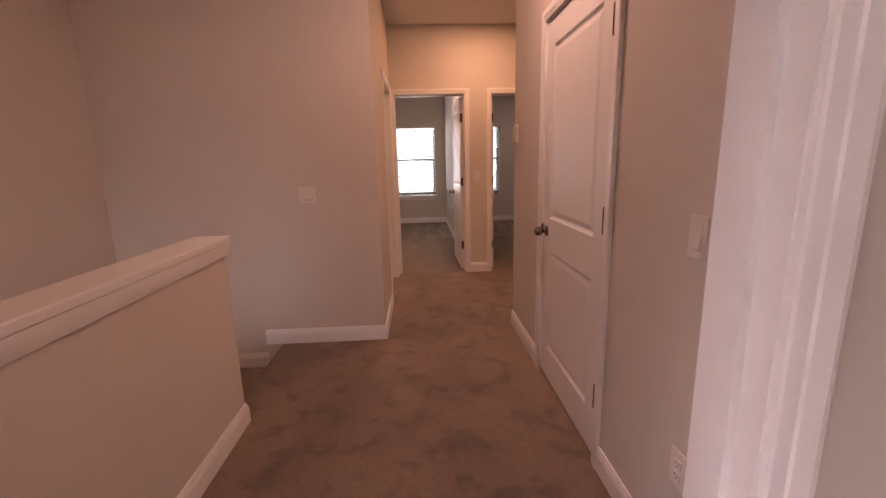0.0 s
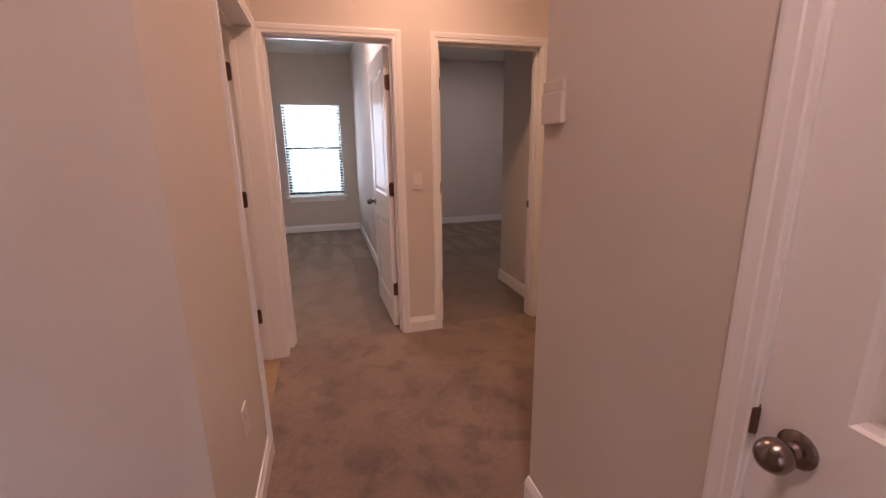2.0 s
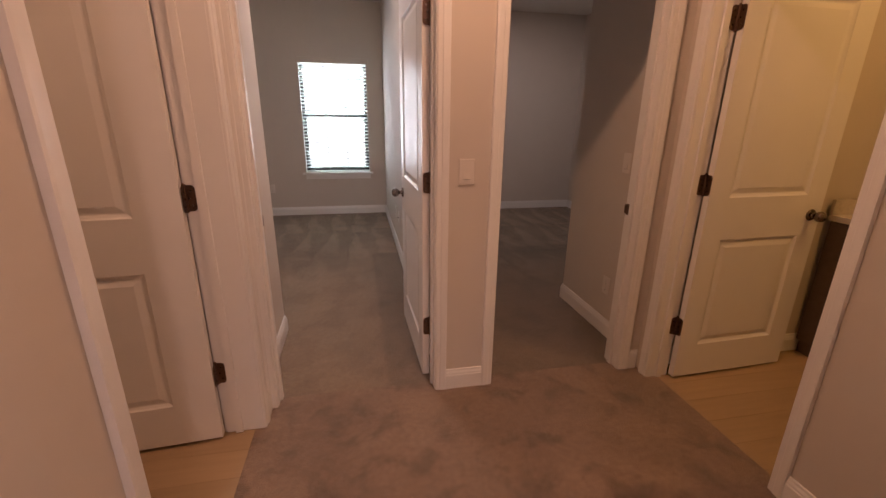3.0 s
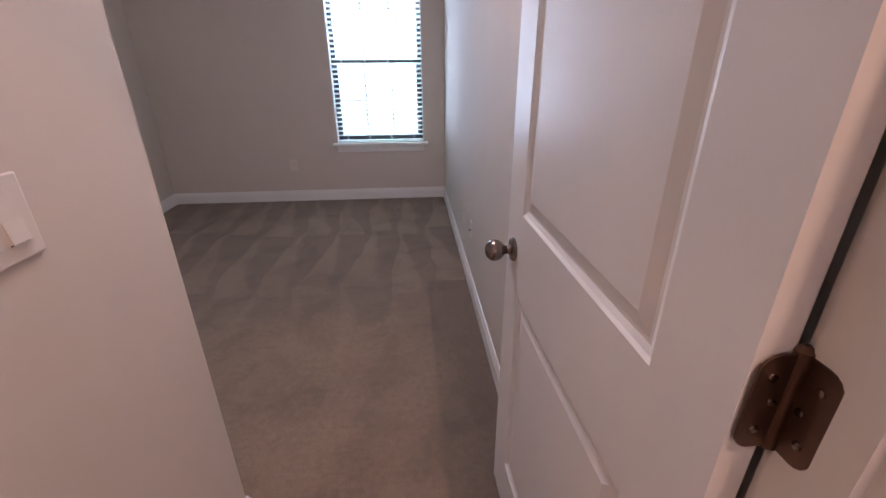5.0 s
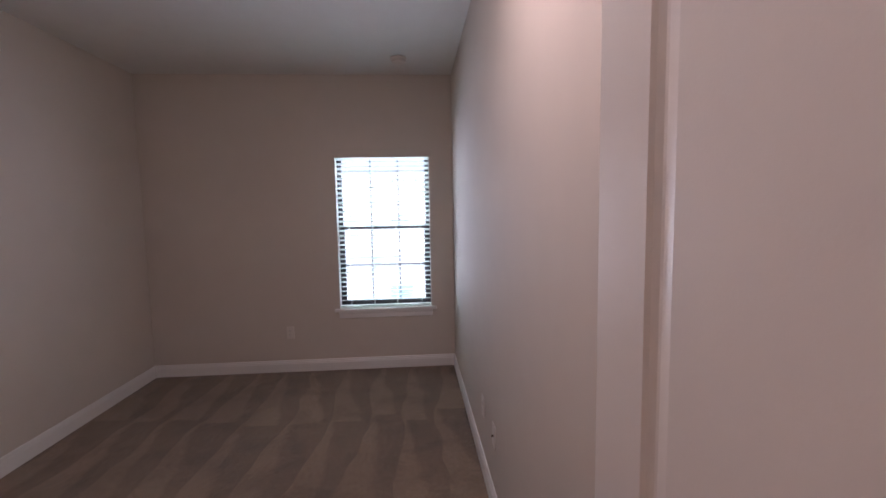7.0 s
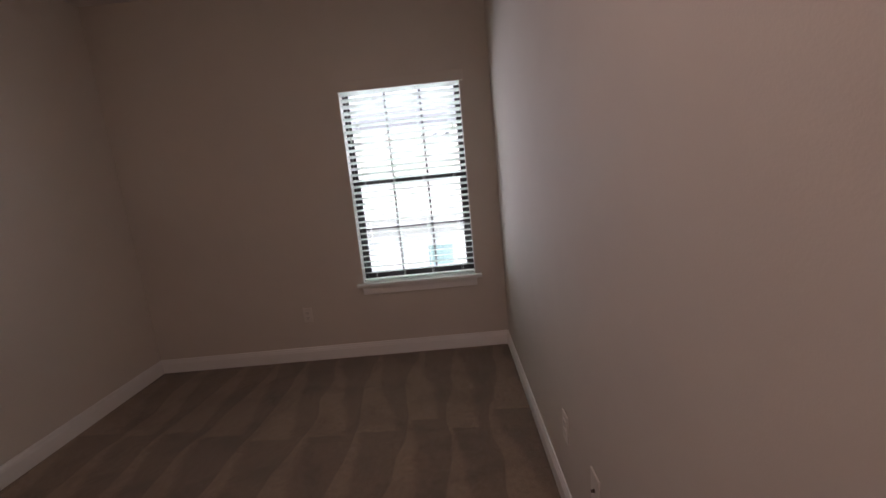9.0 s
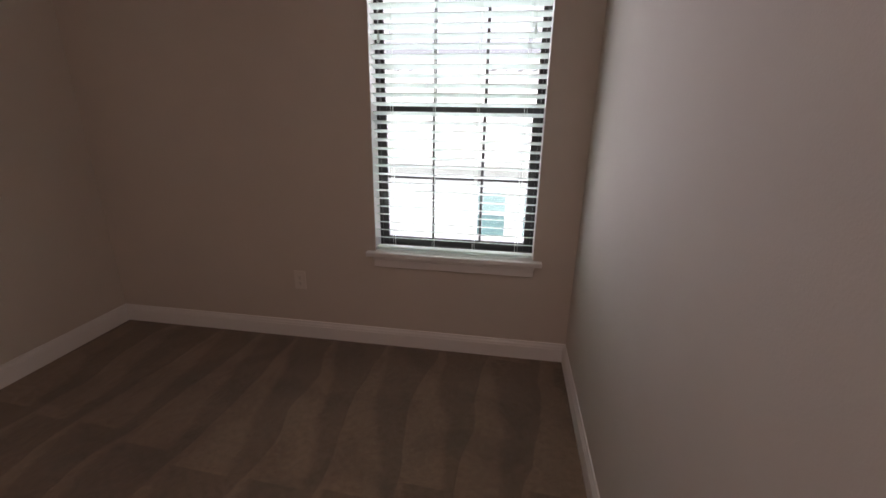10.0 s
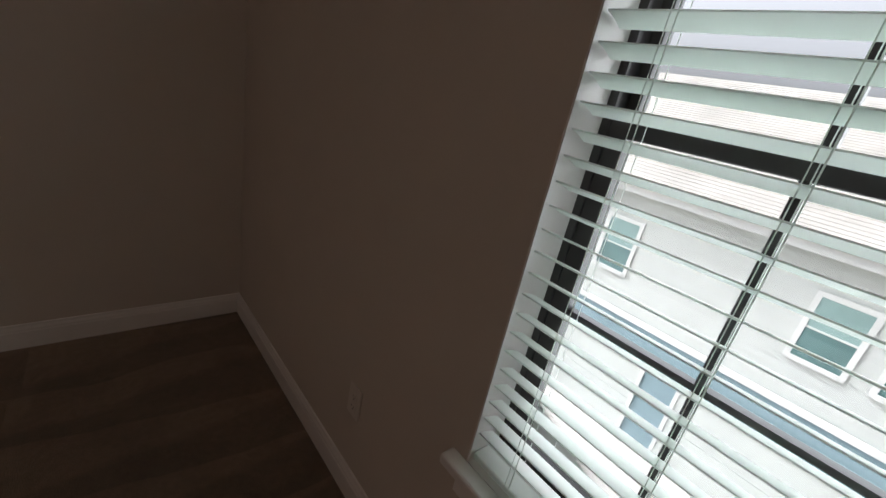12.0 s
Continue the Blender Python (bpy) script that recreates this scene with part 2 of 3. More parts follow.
def part(name, bm, material, parent, label="", smooth=False):
    ob = new(name, mesh_of(name, bm, material, smooth))
    ob.parent = parent
    if label:
        ob["label"] = label
    return ob


def thing(name, m, label, category="", group="", kind=""):
    ob = new(name)
    ob.empty_display_size = 0.1
    ob.matrix_world = m
    return tagged(ob, label, category, group, kind)


def solid(name, boxes, material, label, kind="structure", bevel=0.0, category=""):
    """One piece of the setting out of boxes x0, y0, z0, x1, y1, z1."""
    bm = bmesh.new()
    for b in boxes:
        box(bm, *b, bevel=bevel)
    ob = new(name, mesh_of(name, bm, material))
    return tagged(ob, label, category, "", kind)


# ---- plan, in metres ----
T = 0.115                 # thickness of an inner wall
H = 2.76                  # ceiling
YN = 1.882                # hall face of the wall with the two bedroom doors
YB = YN + T               # its bedroom face
YW = 6.19                 # inner face of the outer wall with the windows
XR = 0.852                # room 1, wall beside the window
XL = -1.97                # room 1, opposite wall
XC = 1.012                # hall wall with the closet
XE = 2.00                 # alcove wall with the bathroom
XST = -1.88               # far wall of the stairwell
XV, YV = -0.055, 2.675      # end of the bedroom entry wall
TW = 0.155                # the thicker wall with the left bathroom door
YS = -2.50                # hall face of the wall behind the start
YA = 0.205                 # end of the closet wall
DH = 2.04                 # height of door openings
D1, D2 = (0.030, 0.808), (1.122, 1.872)      # openings in the wall YN, in x
DL = (0.825, 1.735)        # left bathroom opening, in y
DR = (1.035, 1.775)       # right bathroom opening, in y
DC = (-1.425, -0.58)      # closet opening, in y
DS = (-0.42, 0.672)       # opening behind the start, in x
WIN = (-0.243, 0.634, 0.59, 2.06)          # window opening x0, x1, z0, z1
WIN2 = (1.15, 2.027, 0.59, 2.06)

# floors
solid("floor_hall", [(-0.78, YS - T, -0.28, -0.05, T / 2, 0), (-0.05, YS - T, -0.28, XE + T / 2, YB - 0.05, 0)], M_HALL, "brown-grey cut-pile carpet with footprints in the hall")
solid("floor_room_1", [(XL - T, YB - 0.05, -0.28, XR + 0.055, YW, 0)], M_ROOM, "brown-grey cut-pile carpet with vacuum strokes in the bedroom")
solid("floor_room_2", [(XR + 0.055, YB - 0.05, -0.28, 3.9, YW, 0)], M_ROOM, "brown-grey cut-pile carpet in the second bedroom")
solid("floor_bedroom_south", [(-2.6, -7.0, -0.28, 4.0, YS - T, 0)], M_HALL, "brown-grey carpet of the bedroom behind the start")
# ceilings
solid("ceiling", [(-2.2, -7.1, H, 4.1, YW + 0.16, H + 0.15)], M_CEIL, "off-white knockdown-textured ceiling over hall and bedrooms")


# ---- walls ----
def wall_x(name, y0, y1, x0, x1, openings, label, z0=0.0, z1=H):
    """A wall along x between the faces y0 and y1, with openings (a, b, bottom, top)."""
    bs, x = [], x0
    for a, b, lo, hi in sorted(openings):
        bs.append((x, y0, z0, a, y1, z1))
        bs.append((a, y0, hi, b, y1, z1))
        if lo > z0:
            bs.append((a, y0, z0, b, y1, lo))
        x = b
    bs.append((x, y0, z0, x1, y1, z1))
    return solid(name, bs, M_WALL, label)


def wall_y(name, x0, x1, y0, y1, openings, label, z0=0.0, z1=H):
    bs, y = [], y0
    for a, b, lo, hi in sorted(openings):
        bs.append((x0, y, z0, x1, a, z1))
        bs.append((x0, a, hi, x1, b, z1))
        if lo > z0:
            bs.append((x0, a, z0, x1, b, lo))
        y = b
    bs.append((x0, y, z0, x1, y1, z1))
    return solid(name, bs, M_WALL, label)


PAINT = "beige-grey painted drywall with light orange-peel texture"
J = 0.018   # jamb thickness
wall_x("wall_north", YN, YB, XST - T, 3.75, [(D1[0] - J, D1[1] + J, 0, DH + J), (D2[0] - J, D2[1] + J, 0, DH + J)], PAINT + ", two door openings")
wall_y("wall_west_hall", -0.012 - TW, -0.012, T, YN, [(DL[0] - J, DL[1] + J, 0, DH + J)], PAINT + " beside the bathroom door")
wall_x("wall_stair_north", 0, T, XST - T, -0.012, [], PAINT + " above the stairs", z0=-2.95)
wall_y("wall_stair_west", XST - T, XST, YS - T, 0, [], PAINT + " of the stairwell", z0=-2.95)
wall_y("wall_bath_left_west", XST - T, XST, T, YN, [], PAINT)
wall_y("wall_closet", XC, XC + T, YS, YA, [(DC[0] - J, DC[1] + J, 0, DH + J)], PAINT + " with the closet door")
wall_x("wall_alcove_south", YA - T, YA, XC + T, 3.75, [], PAINT)
wall_y("wall_closet_back", 1.8, 1.8 + T, YS, YA - T, [], PAINT)
wall_y("wall_alcove_east", XE, XE + T, YA, YN, [(DR[0] - J, DR[1] + J, 0, DH + J)], PAINT + " with the bathroom door")
wall_y("wall_east", 3.75, 3.75 + T, -7.0, YW, [], PAINT)
wall_x("wall_south_hall", YS - T, YS, XST - T, 3.75, [(DS[0] - J, DS[1] + J, 0, DH + J)], PAINT + " with the opening behind the start")
wall_y("wall_entry", XV - T, XV, YB, YV, [], PAINT + " with a double switch, at the bedroom entry")
wall_x("wall_room_closet", YV - T, YV, XL - T, XV - T, [], PAINT)
wall_y("wall_room_west", XL - T, XL, YV, YW, [], PAINT)
wall_y("wall_partition", XR, XR + T, YB, YW, [], PAINT + " between the two bedrooms")
wall_y("wall_room_2_entry", 2.03, 2.03 + T, YB, 2.88, [], PAINT + " at the second bedroom's entry")
wall_x("wall_room_2_closet", 2.88 - T, 2.88, 2.03 + T, 3.75, [], PAINT)
wall_x("wall_windows", YW, YW + 0.19, XL - T, 3.75 + T, [WIN, WIN2], PAINT + " with the two bedroom windows")
wall_x("wall_bedroom_south", -7.0 - T, -7.0, -2.6, 3.9, [(-0.6, 1.6, 0.6, 2.2)], PAINT)
wall_y("wall_bedroom_west", -2.6 - T, -2.6, -7.0, YS, [], PAINT)
# half wall beside the stairs, with its cap and bed moulding
HX0, HX1, HYE = -0.775, -0.66, -1.0
hw = thing("half_wall", Matrix(), "beige half wall with a white wooden cap beside the stairs", "half wall", kind="structure")
bm = box(bmesh.new(), HX0, YS, -2.95, HX1, HYE, 0.955)
part("wall_body", bm, M_WALL, hw)
bm = box(bmesh.new(), HX0 - 0.03, YS, 0.955, HX1 + 0.022, HYE + 0.03, 0.99, bevel=0.006)
part("cap", bm, M_TRIM, hw, "white painted wooden cap")
bm = bmesh.new()
for o, a, b in ((0.010, 0.895, 0.915), (0.017, 0.915, 0.935), (0.02, 0.935, 0.955)):
    box(bm, HX1, YS, a, HX1 + o, HYE + o, b)
    box(bm, HX0 - o, YS, a, HX0, HYE + o, b)
    box(bm, HX0, HYE, a, HX1, HYE + o, b)
part("moulding", bm, M_TRIM, hw, "stepped white moulding under the cap")

# stairs: one step down to a landing, then a flight down behind the half wall
bs = [(XST, -1.0, -2.95, -0.78, 0, -0.18)]
for i in range(9):
    bs.append((XST, -1.0 - 0.26 * (i + 1), -2.95, HX0, -1.0 - 0.26 * i, -0.18 * (i + 2)))
solid("stairs", [b for b in bs if b[1] > YS - 0.9], M_HALL, "carpeted stairs that go down behind the half wall")


# ---- trim ----
BASE = [(0.0, 0.0), (0.014, 0.0), (0.014, 0.078), (0.0115, 0.082), (0.0115, 0.09), (0.007, 0.100), (0.006, 0.110), (0.0, 0.112)]


def baseboard(p, q, e0=0, e1=0, z=0.0):
    """A baseboard from p to q in plan, the room on its right; e: 1 mitred round an outer corner, -1 into an inner one, 0 cut square."""
    p, q = Vector((*p, z)), Vector((*q, z))
    u = (q - p).normalized()
    nrm = Vector((u.y, -u.x, 0))
    bm = bmesh.new()
    a = [bm.verts.new(p + nrm * d - u * d * e0 + Vector((0, 0, h))) for d, h in BASE]
    b = [bm.verts.new(q + nrm * d + u * d * e1 + Vector((0, 0, h))) for d, h in BASE]
    k = len(BASE)
    for i in range(k):
        bm.faces.new((a[i], a[(i + 1) % k], b[(i + 1) % k], b[i]))
    bm.faces.new(a[::-1]), bm.faces.new(b)
    ob = new("baseboard", mesh_of("baseboard", bm, M_TRIM))
    return tagged(ob, "white painted wooden baseboard with a stepped top", "baseboard", "", "structure")


CW = 0.060   # casing width
CAS = [(0.004, 0.0), (0.004, 0.010), (0.008, 0.0125), (0.026, 0.0135), (0.029, 0.0165), (0.040, 0.0175), (0.052, 0.019), (0.060, 0.0175), (0.060, 0.0)]


def panel_leaf(w, h, t, sx=0.118, mid=1.0):
    """A moulded door leaf with two panels a side; local x from the hinge edge, z up, y through the leaf."""
    rails = (0.19, 0.785), (mid, h - 0.125)
    xs = [0, sx, w - sx, w]
    zs = [0, rails[0][0], rails[0][1], rails[1][0], rails[1][1], h]
    steps = [(0, 0), (0.006, 0.0045), (0.016, 0.0085), (0.022, 0.0085), (0.026, 0.0075), (0.046, 0.003)]
    bm = bmesh.new()
    for y, s in ((0.0, 1), (t, -1)):
        for i in range(3):
            for j in range(5):
                x0, x1, z0, z1 = xs[i], xs[i + 1], zs[j], zs[j + 1]
                if i == 1 and j in (1, 3):
                    loops = [[bm.verts.new((a, y + s * d, b)) for a, b in ((x0 + o, z0 + o), (x1 - o, z0 + o), (x1 - o, z1 - o), (x0 + o, z1 - o))] for o, d in steps]
                    for p, q in zip(loops, loops[1:]):
                        for k in range(4):
                            bm.faces.new((p[k], p[(k + 1) % 4], q[(k + 1) % 4], q[k]))
                    bm.faces.new(loops[-1])
                else:
                    bm.faces.new([bm.verts.new((a, y, b)) for a, b in ((x0, z0), (x1, z0), (x1, z1), (x0, z1))])
    for a, b in (((0, 0), (w, 0)), ((w, 0), (w, h)), ((w, h), (0, h)), ((0, h), (0, 0))):
        bm.faces.new([bm.verts.new(c) for c in ((a[0], 0, a[1]), (b[0], 0, b[1]), (b[0], t, b[1]), (a[0], t, a[1]))])
    bmesh.ops.remove_doubles(bm, verts=bm.verts, dist=1e-5)
    return bm


KNOB = [(0.030, 0.0), (0.031, 0.004), (0.027, 0.009), (0.014, 0.012), (0.0105, 0.020), (0.0125, 0.026), (0.020, 0.032), (0.0255, 0.040), (0.0275, 0.050), (0.0262, 0.059), (0.0215, 0.067), (0.014, 0.0725), (0.005, 0.0745)]


def hinge_mesh(w1, w2, ang):
    """A butt hinge with rounded corners: two leaves that meet at the knuckle, opened by ang degrees."""
    bm = bmesh.new()
    hh, r = 0.100, 0.015
    for w, a in ((w1, 0.0), (w2, radians(ang))):
        pts = [(0, -hh / 2)]
        for cx, cz, s in ((w - r, -hh / 2 + r, -90), (w - r, hh / 2 - r, 0)):
            pts += [(cx + r * math.cos(radians(s + k * 22.5)), cz + r * math.sin(radians(s + k * 22.5))) for k in range(5)]
        pts.append((0, hh / 2))
        m = Matrix.Rotation(a, 4, "Z")
        f = bm.faces.new([bm.verts.new(m @ Vector((x, 0.0, z))) for x, z in pts])
        ex = bmesh.ops.extrude_face_region(bm, geom=[f])
        off = m.to_3x3() @ Vector((0, 0.0025, 0))
        for v in ex["geom"]:
            if isinstance(v, bmesh.types.BMVert):
                v.co += off
    lathe(bm, [(0.003, -hh / 2 - 0.006), (0.0078, -hh / 2 - 0.002), (0.0078, hh / 2 + 0.002), (0.003, hh / 2 + 0.007)], seg=14)
    return bm


def screw_mesh(w1, w2, ang):
    bm = bmesh.new()
    for w, a in ((w1, 0.0), (w2, radians(ang))):
        m = Matrix.Rotation(a, 4, "Z")
        for x, z in ((w * 0.62, 0.028), (w * 0.62, -0.028), (w * 0.40, 0.0)):
            for s in (-1, 1):
                lathe(bm, [(0.0045, -0.0004), (0.004, 0.0012), (0.002, 0.0016)], m @ Matrix.Translation((x, 0.00125 + s * 0.0015, z)) @ Matrix.Rotation(radians(-90 * s), 4, "X"), 10)
    return bm


def door(name, m, w, leaf_w, hinge_left, swing_far, angle, label, leaf=True, T=T, stile=0.118, mid=1.0):
    """A door in an opening: local x along the opening from 0 to w, y through the wall from the near face (0) to the far one (T)."""
    d = thing(name, m, label, "door", kind="structure")
    bm = bmesh.new()
    box(bm, -J, -0.001, 0, 0, T + 0.001, DH), box(bm, w, -0.001, 0, w + J, T + 0.001, DH), box(bm, -J, -0.001, DH, w + J, T + 0.001, DH + J)
    part("jamb", bm, M_TRIM, d, "white painted door jamb")
    ys = (T - 0.038 - 0.03, T - 0.038) if swing_far else (0.038, 0.068)
    bm = bmesh.new()
    box(bm, 0, ys[0], 0, 0.011, ys[1], DH - 0.011), box(bm, w - 0.011, ys[0], 0, w, ys[1], DH - 0.011), box(bm, 0, ys[0], DH - 0.011, w, ys[1], DH)
    part("stop", bm, M_TRIM, d)
    for y, s in ((0.0, -1), (T, 1)):
        bm = bmesh.new()
        rings = [[bm.verts.new((x, y + s * dd, z)) for x, z in ((-o, 0), (-o, DH + o), (w + o, DH + o), (w + o, 0))] for o, dd in CAS]
        for a, b in zip(rings, rings[1:]):
            for k in range(3):
                bm.faces.new((a[k], a[k + 1], b[k + 1], b[k]))
        bm.faces.new([r[0] for r in rings]), bm.faces.new([r[3] for r in rings])
        part("casing", bm, M_TRIM, d, "white moulded door casing")
    if not leaf:
        return d
    th = 0.035
    hx = 0.003 if hinge_left else w - 0.003
    hy = T - 0.001 if swing_far else 0.001
    # the leaf's own frame: x from the hinge edge, y from its hinge face into the leaf
    lf = new("leaf", mesh_of("leaf", panel_leaf(leaf_w, 2.015, th, stile, mid), M_DOOR))
    lf.parent = d
    lf["label"] = "white moulded two-panel door leaf"
    sx = 1 if hinge_left else -1
    sy = -1 if swing_far else 1
    rot = -sx * sy * angle
    base = Matrix.Translation((hx, hy, 0.012)) @ Matrix.Rotation(radians(rot), 4, "Z")
    gap = 0.011 if angle > 5 else 0.006
    # mirrored hinges are turned, not scaled
    if sx * sy < 0:
        lf.matrix_local = base @ (Matrix.Rotation(0 if sx > 0 else math.pi, 4, "Z")) @ Matrix.Translation((gap, -th - 0.003, 0))
    else:
        lf.matrix_local = base @ (Matrix.Rotation(0 if sx > 0 else math.pi, 4, "Z")) @ Matrix.Translation((gap, 0.003, 0))
    for side in (0, 1):
        mk = Matrix.Translation((leaf_w - 0.066, th * side, 0.893)) @ Matrix.Rotation(radians(90 if side == 0 else -90), 4, "X")
        kb = new("door_knob", mesh_of("door_knob", lathe(bmesh.new(), KNOB, seg=32), M_NICKEL, True))
        kb.parent, kb.matrix_local = lf, mk
        kb["label"] = "satin nickel round door knob"
    out = -sy
    bm = bmesh.new()
    lx = w if hinge_left else 0.0
    box(bm, lx - sx * 0.0015, hy, 0.885, lx, hy - out * 0.035, 0.942), box(bm, lx - sx * 0.004, hy + out * 0.012, 0.890, lx + sx * 0.002, hy - 0.001 * out, 0.937)
    part("strike_plate", bm, M_BRONZE, d, "dark bronze strike plate")
    for z in (0.31, 1.072, 1.80):
        mh = Matrix.Translation((hx - sx * 0.0015, hy + out * 0.007, z)) @ Matrix.Rotation(radians(-90 * out), 4, "Z")
        hm = new("hinge", mesh_of("hinge", hinge_mesh(0.037, 0.037, rot), M_BRONZE, True))
        hm.parent, hm.matrix_local = d, mh
        hm["label"] = "dark bronze butt hinge with rounded corners"
        if angle > 5:
            sc = new("screws", mesh_of("screws", screw_mesh(0.037, 0.037, rot), M_NICKEL, True))
            sc.parent = hm
    return d


door("door_1", pose(D1[0], YN, 0), D1[1] - D1[0], 0.768, False, True, 88.4, "open white two-panel bedroom door beside a bedroom wall")
door("door_2", pose(D2[0], YN, 0), D2[1] - D2[0], 0.740, True, True, 88, "open white two-panel door of the second bedroom")
door("door_3", pose(-0.012, DL[0], 0, 0, 0, 90), DL[1] - DL[0], DL[1] - DL[0] - 0.010, False, True, 86, "open white two-panel bathroom door off the hall", T=TW, stile=0.165)
door("door_4", pose(XE, DR[1], 0, 0, 0, -90), DR[1] - DR[0], DR[1] - DR[0] - 0.010, True, True, 92, "open white two-panel bathroom door in warm light")
door("door_5", pose(XC, DC[1], 0, 0, 0, -90), DC[1] - DC[0], DC[1] - DC[0] - 0.010, False, False, 0, "closed white two-panel closet door in the hall", mid=0.972)
door("door_6", pose(DS[0], YS - T, 0), DS[1] - DS[0], 0.7, True, False, 0, "white cased doorway behind the start", leaf=False)

c = CW
baseboard((-0.90, 0.0), (-0.012, 0.0), 0, 1)                       # under the double switch (faces the stairs)
baseboard((-0.012, 0.0), (-0.012, DL[0] - c), 1, 0)
baseboard((-0.012, DL[1] + c), (-0.012, YN), 0, -1)
baseboard((D1[1] + c, YN), (D2[0] - c, YN))
baseboard((D2[1] + c, YN), (XE, YN), 0, -1)
baseboard((XST, 0.0), (-0.90, 0.0), -1, 0, -0.18)
baseboard((XC, YA), (XC, DC[1] + c), 1, 0)
baseboard((XC, DC[0] - c), (XC, YS), 0, -1)
baseboard((XE, YA), (XC, YA), -1, 1)
baseboard((XE, DR[0] - c), (XE, YA), 0, -1)
baseboard((HX1, YS), (HX1, HYE), 0, 1)
baseboard((HX1, HYE), (HX0, HYE), 1, 1)
baseboard((XR, YW), (XR, YB), -1, -1)
baseboard((XL, YW), (XR, YW), -1, -1)
baseboard((XL, YV), (XL, YW), -1, -1)
baseboard((XV, YV), (XL, YV), 1, -1)
baseboard((XV, YB), (XV, YV), 0, 1)
baseboard((XR + T, YW), (3.75, YW), -1, -1)
baseboard((3.75, YW), (3.75, 2.88), -1, -1)
baseboard((3.75, 2.88), (2.03, 2.88), -1, 1)
baseboard((2.03, 2.88), (2.03, YB), 1, 0)
baseboard((XR + T, YB), (XR + T, YW), 0, -1)
baseboard((XE + T, YN), (3.75, YN), 0, -1)
baseboard((3.75, YN), (3.75, YA), -1, -1)


# plain floors that close the space behind the closet door
solid("floor_closet", [(XE + T / 2, -2.5, -0.28, 3.75, 0.12, -0.004)], M_HALL, "brown carpet of the closet")


# ---- windows ----
def window(name, m, w, z0, z1, label):
    """A black single-hung window with grilles, a white stool and apron; local x from 0 to w, y from the inner wall face outwards."""
    o = thing(name, m, label, "window", kind="structure")
    ya, yb = 0.098, 0.175
    f = 0.020
    bm = bmesh.new()
    box(bm, 0, ya, z0, f, yb, z1), box(bm, w - f, ya, z0, w, yb, z1), box(bm, f, ya, z1 - f, w - f, yb, z1), box(bm, f, ya, z0, w - f, yb, z0 + f)
    part("frame", bm, M_FRAME, o, "black window frame")
    bm = bmesh.new()
    box(bm, 0.0, 0.001, z0, 0.004, ya, z1), box(bm, w - 0.004, 0.001, z0, w, ya, z1), box(bm, 0.004, 0.001, z1 - 0.004, w - 0.004, ya, z1)
    part("return", bm, M_TRIM, o, "white painted drywall return")
    zm = 1.365
    sashes = []
    for nm, y, lo, hi, st, bot, top, cols, row in (("upper_sash", 0.137, zm - 0.02, z1 - f, 0.022, 0.028, 0.03, 2, 1.70), ("lower_sash", 0.103, z0 + f, zm + 0.012, 0.036, 0.048, 0.032, 2, 0.998)):
        bm = bmesh.new()
        x0, x1 = f, w - f
        box(bm, x0, y, lo, x0 + st, y + 0.034, hi, 0.003), box(bm, x1 - st, y, lo, x1, y + 0.034, hi, 0.003)
        box(bm, x0 + st, y, hi - top, x1 - st, y + 0.034, hi, 0.003), box(bm, x0 + st, y, lo, x1 - st, y + 0.034, lo + bot, 0.003)
        sa = part(nm, bm, M_FRAME, o, "black window sash")
        gx0, gx1, gz0, gz1 = x0 + st, x1 - st, lo + bot, hi - top
        for i in (1, 2):
            gx = 0.312 if i == 1 else 0.578
            bm = box(bmesh.new(), gx - 0.0075, y + 0.006, gz0, gx + 0.0075, y + 0.028, gz1)
            part("muntin", bm, M_FRAME, sa)
        bm = box(bmesh.new(), gx0, y + 0.007, row - 0.006, gx1, y + 0.027, row + 0.006)
        part("muntin", bm, M_FRAME, sa)
        bm = bmesh.new()
        bm.faces.new([bm.verts.new(v) for v in ((gx0, y + 0.017, gz0), (gx1, y + 0.017, gz0), (gx1, y + 0.017, gz1), (gx0, y + 0.017, gz1))])
        g = part("pane", bm, M_GLASS, sa, "clear window glass")
        g.visible_shadow = False
    bm = box(bmesh.new(), w / 2 - 0.03, 0.096, zm + 0.012, w / 2 + 0.03, 0.118, zm + 0.02, 0.002)
    part("sash_lock", bm, M_FRAME, o)
    # stool with rounded nose and apron
    bm = bmesh.new()
    box(bm, -0.045, -0.042, z0 - 0.022, w + 0.045, 0.0, z0 + 0.006, 0.006), box(bm, 0.001, -0.001, z0 - 0.02, w - 0.001, 0.10, z0 + 0.006)
    part("sill", bm, M_TRIM, o, "white painted window stool")
    bm = bmesh.new()
    box(bm, -0.005, -0.016, z0 - 0.085, w + 0.005, 0, z0 - 0.022, 0.003), box(bm, -0.008, -0.024, z0 - 0.04, w + 0.008, 0, z0 - 0.022, 0.004)
    part("apron", bm, M_TRIM, o, "white moulded apron under the stool")
    return o


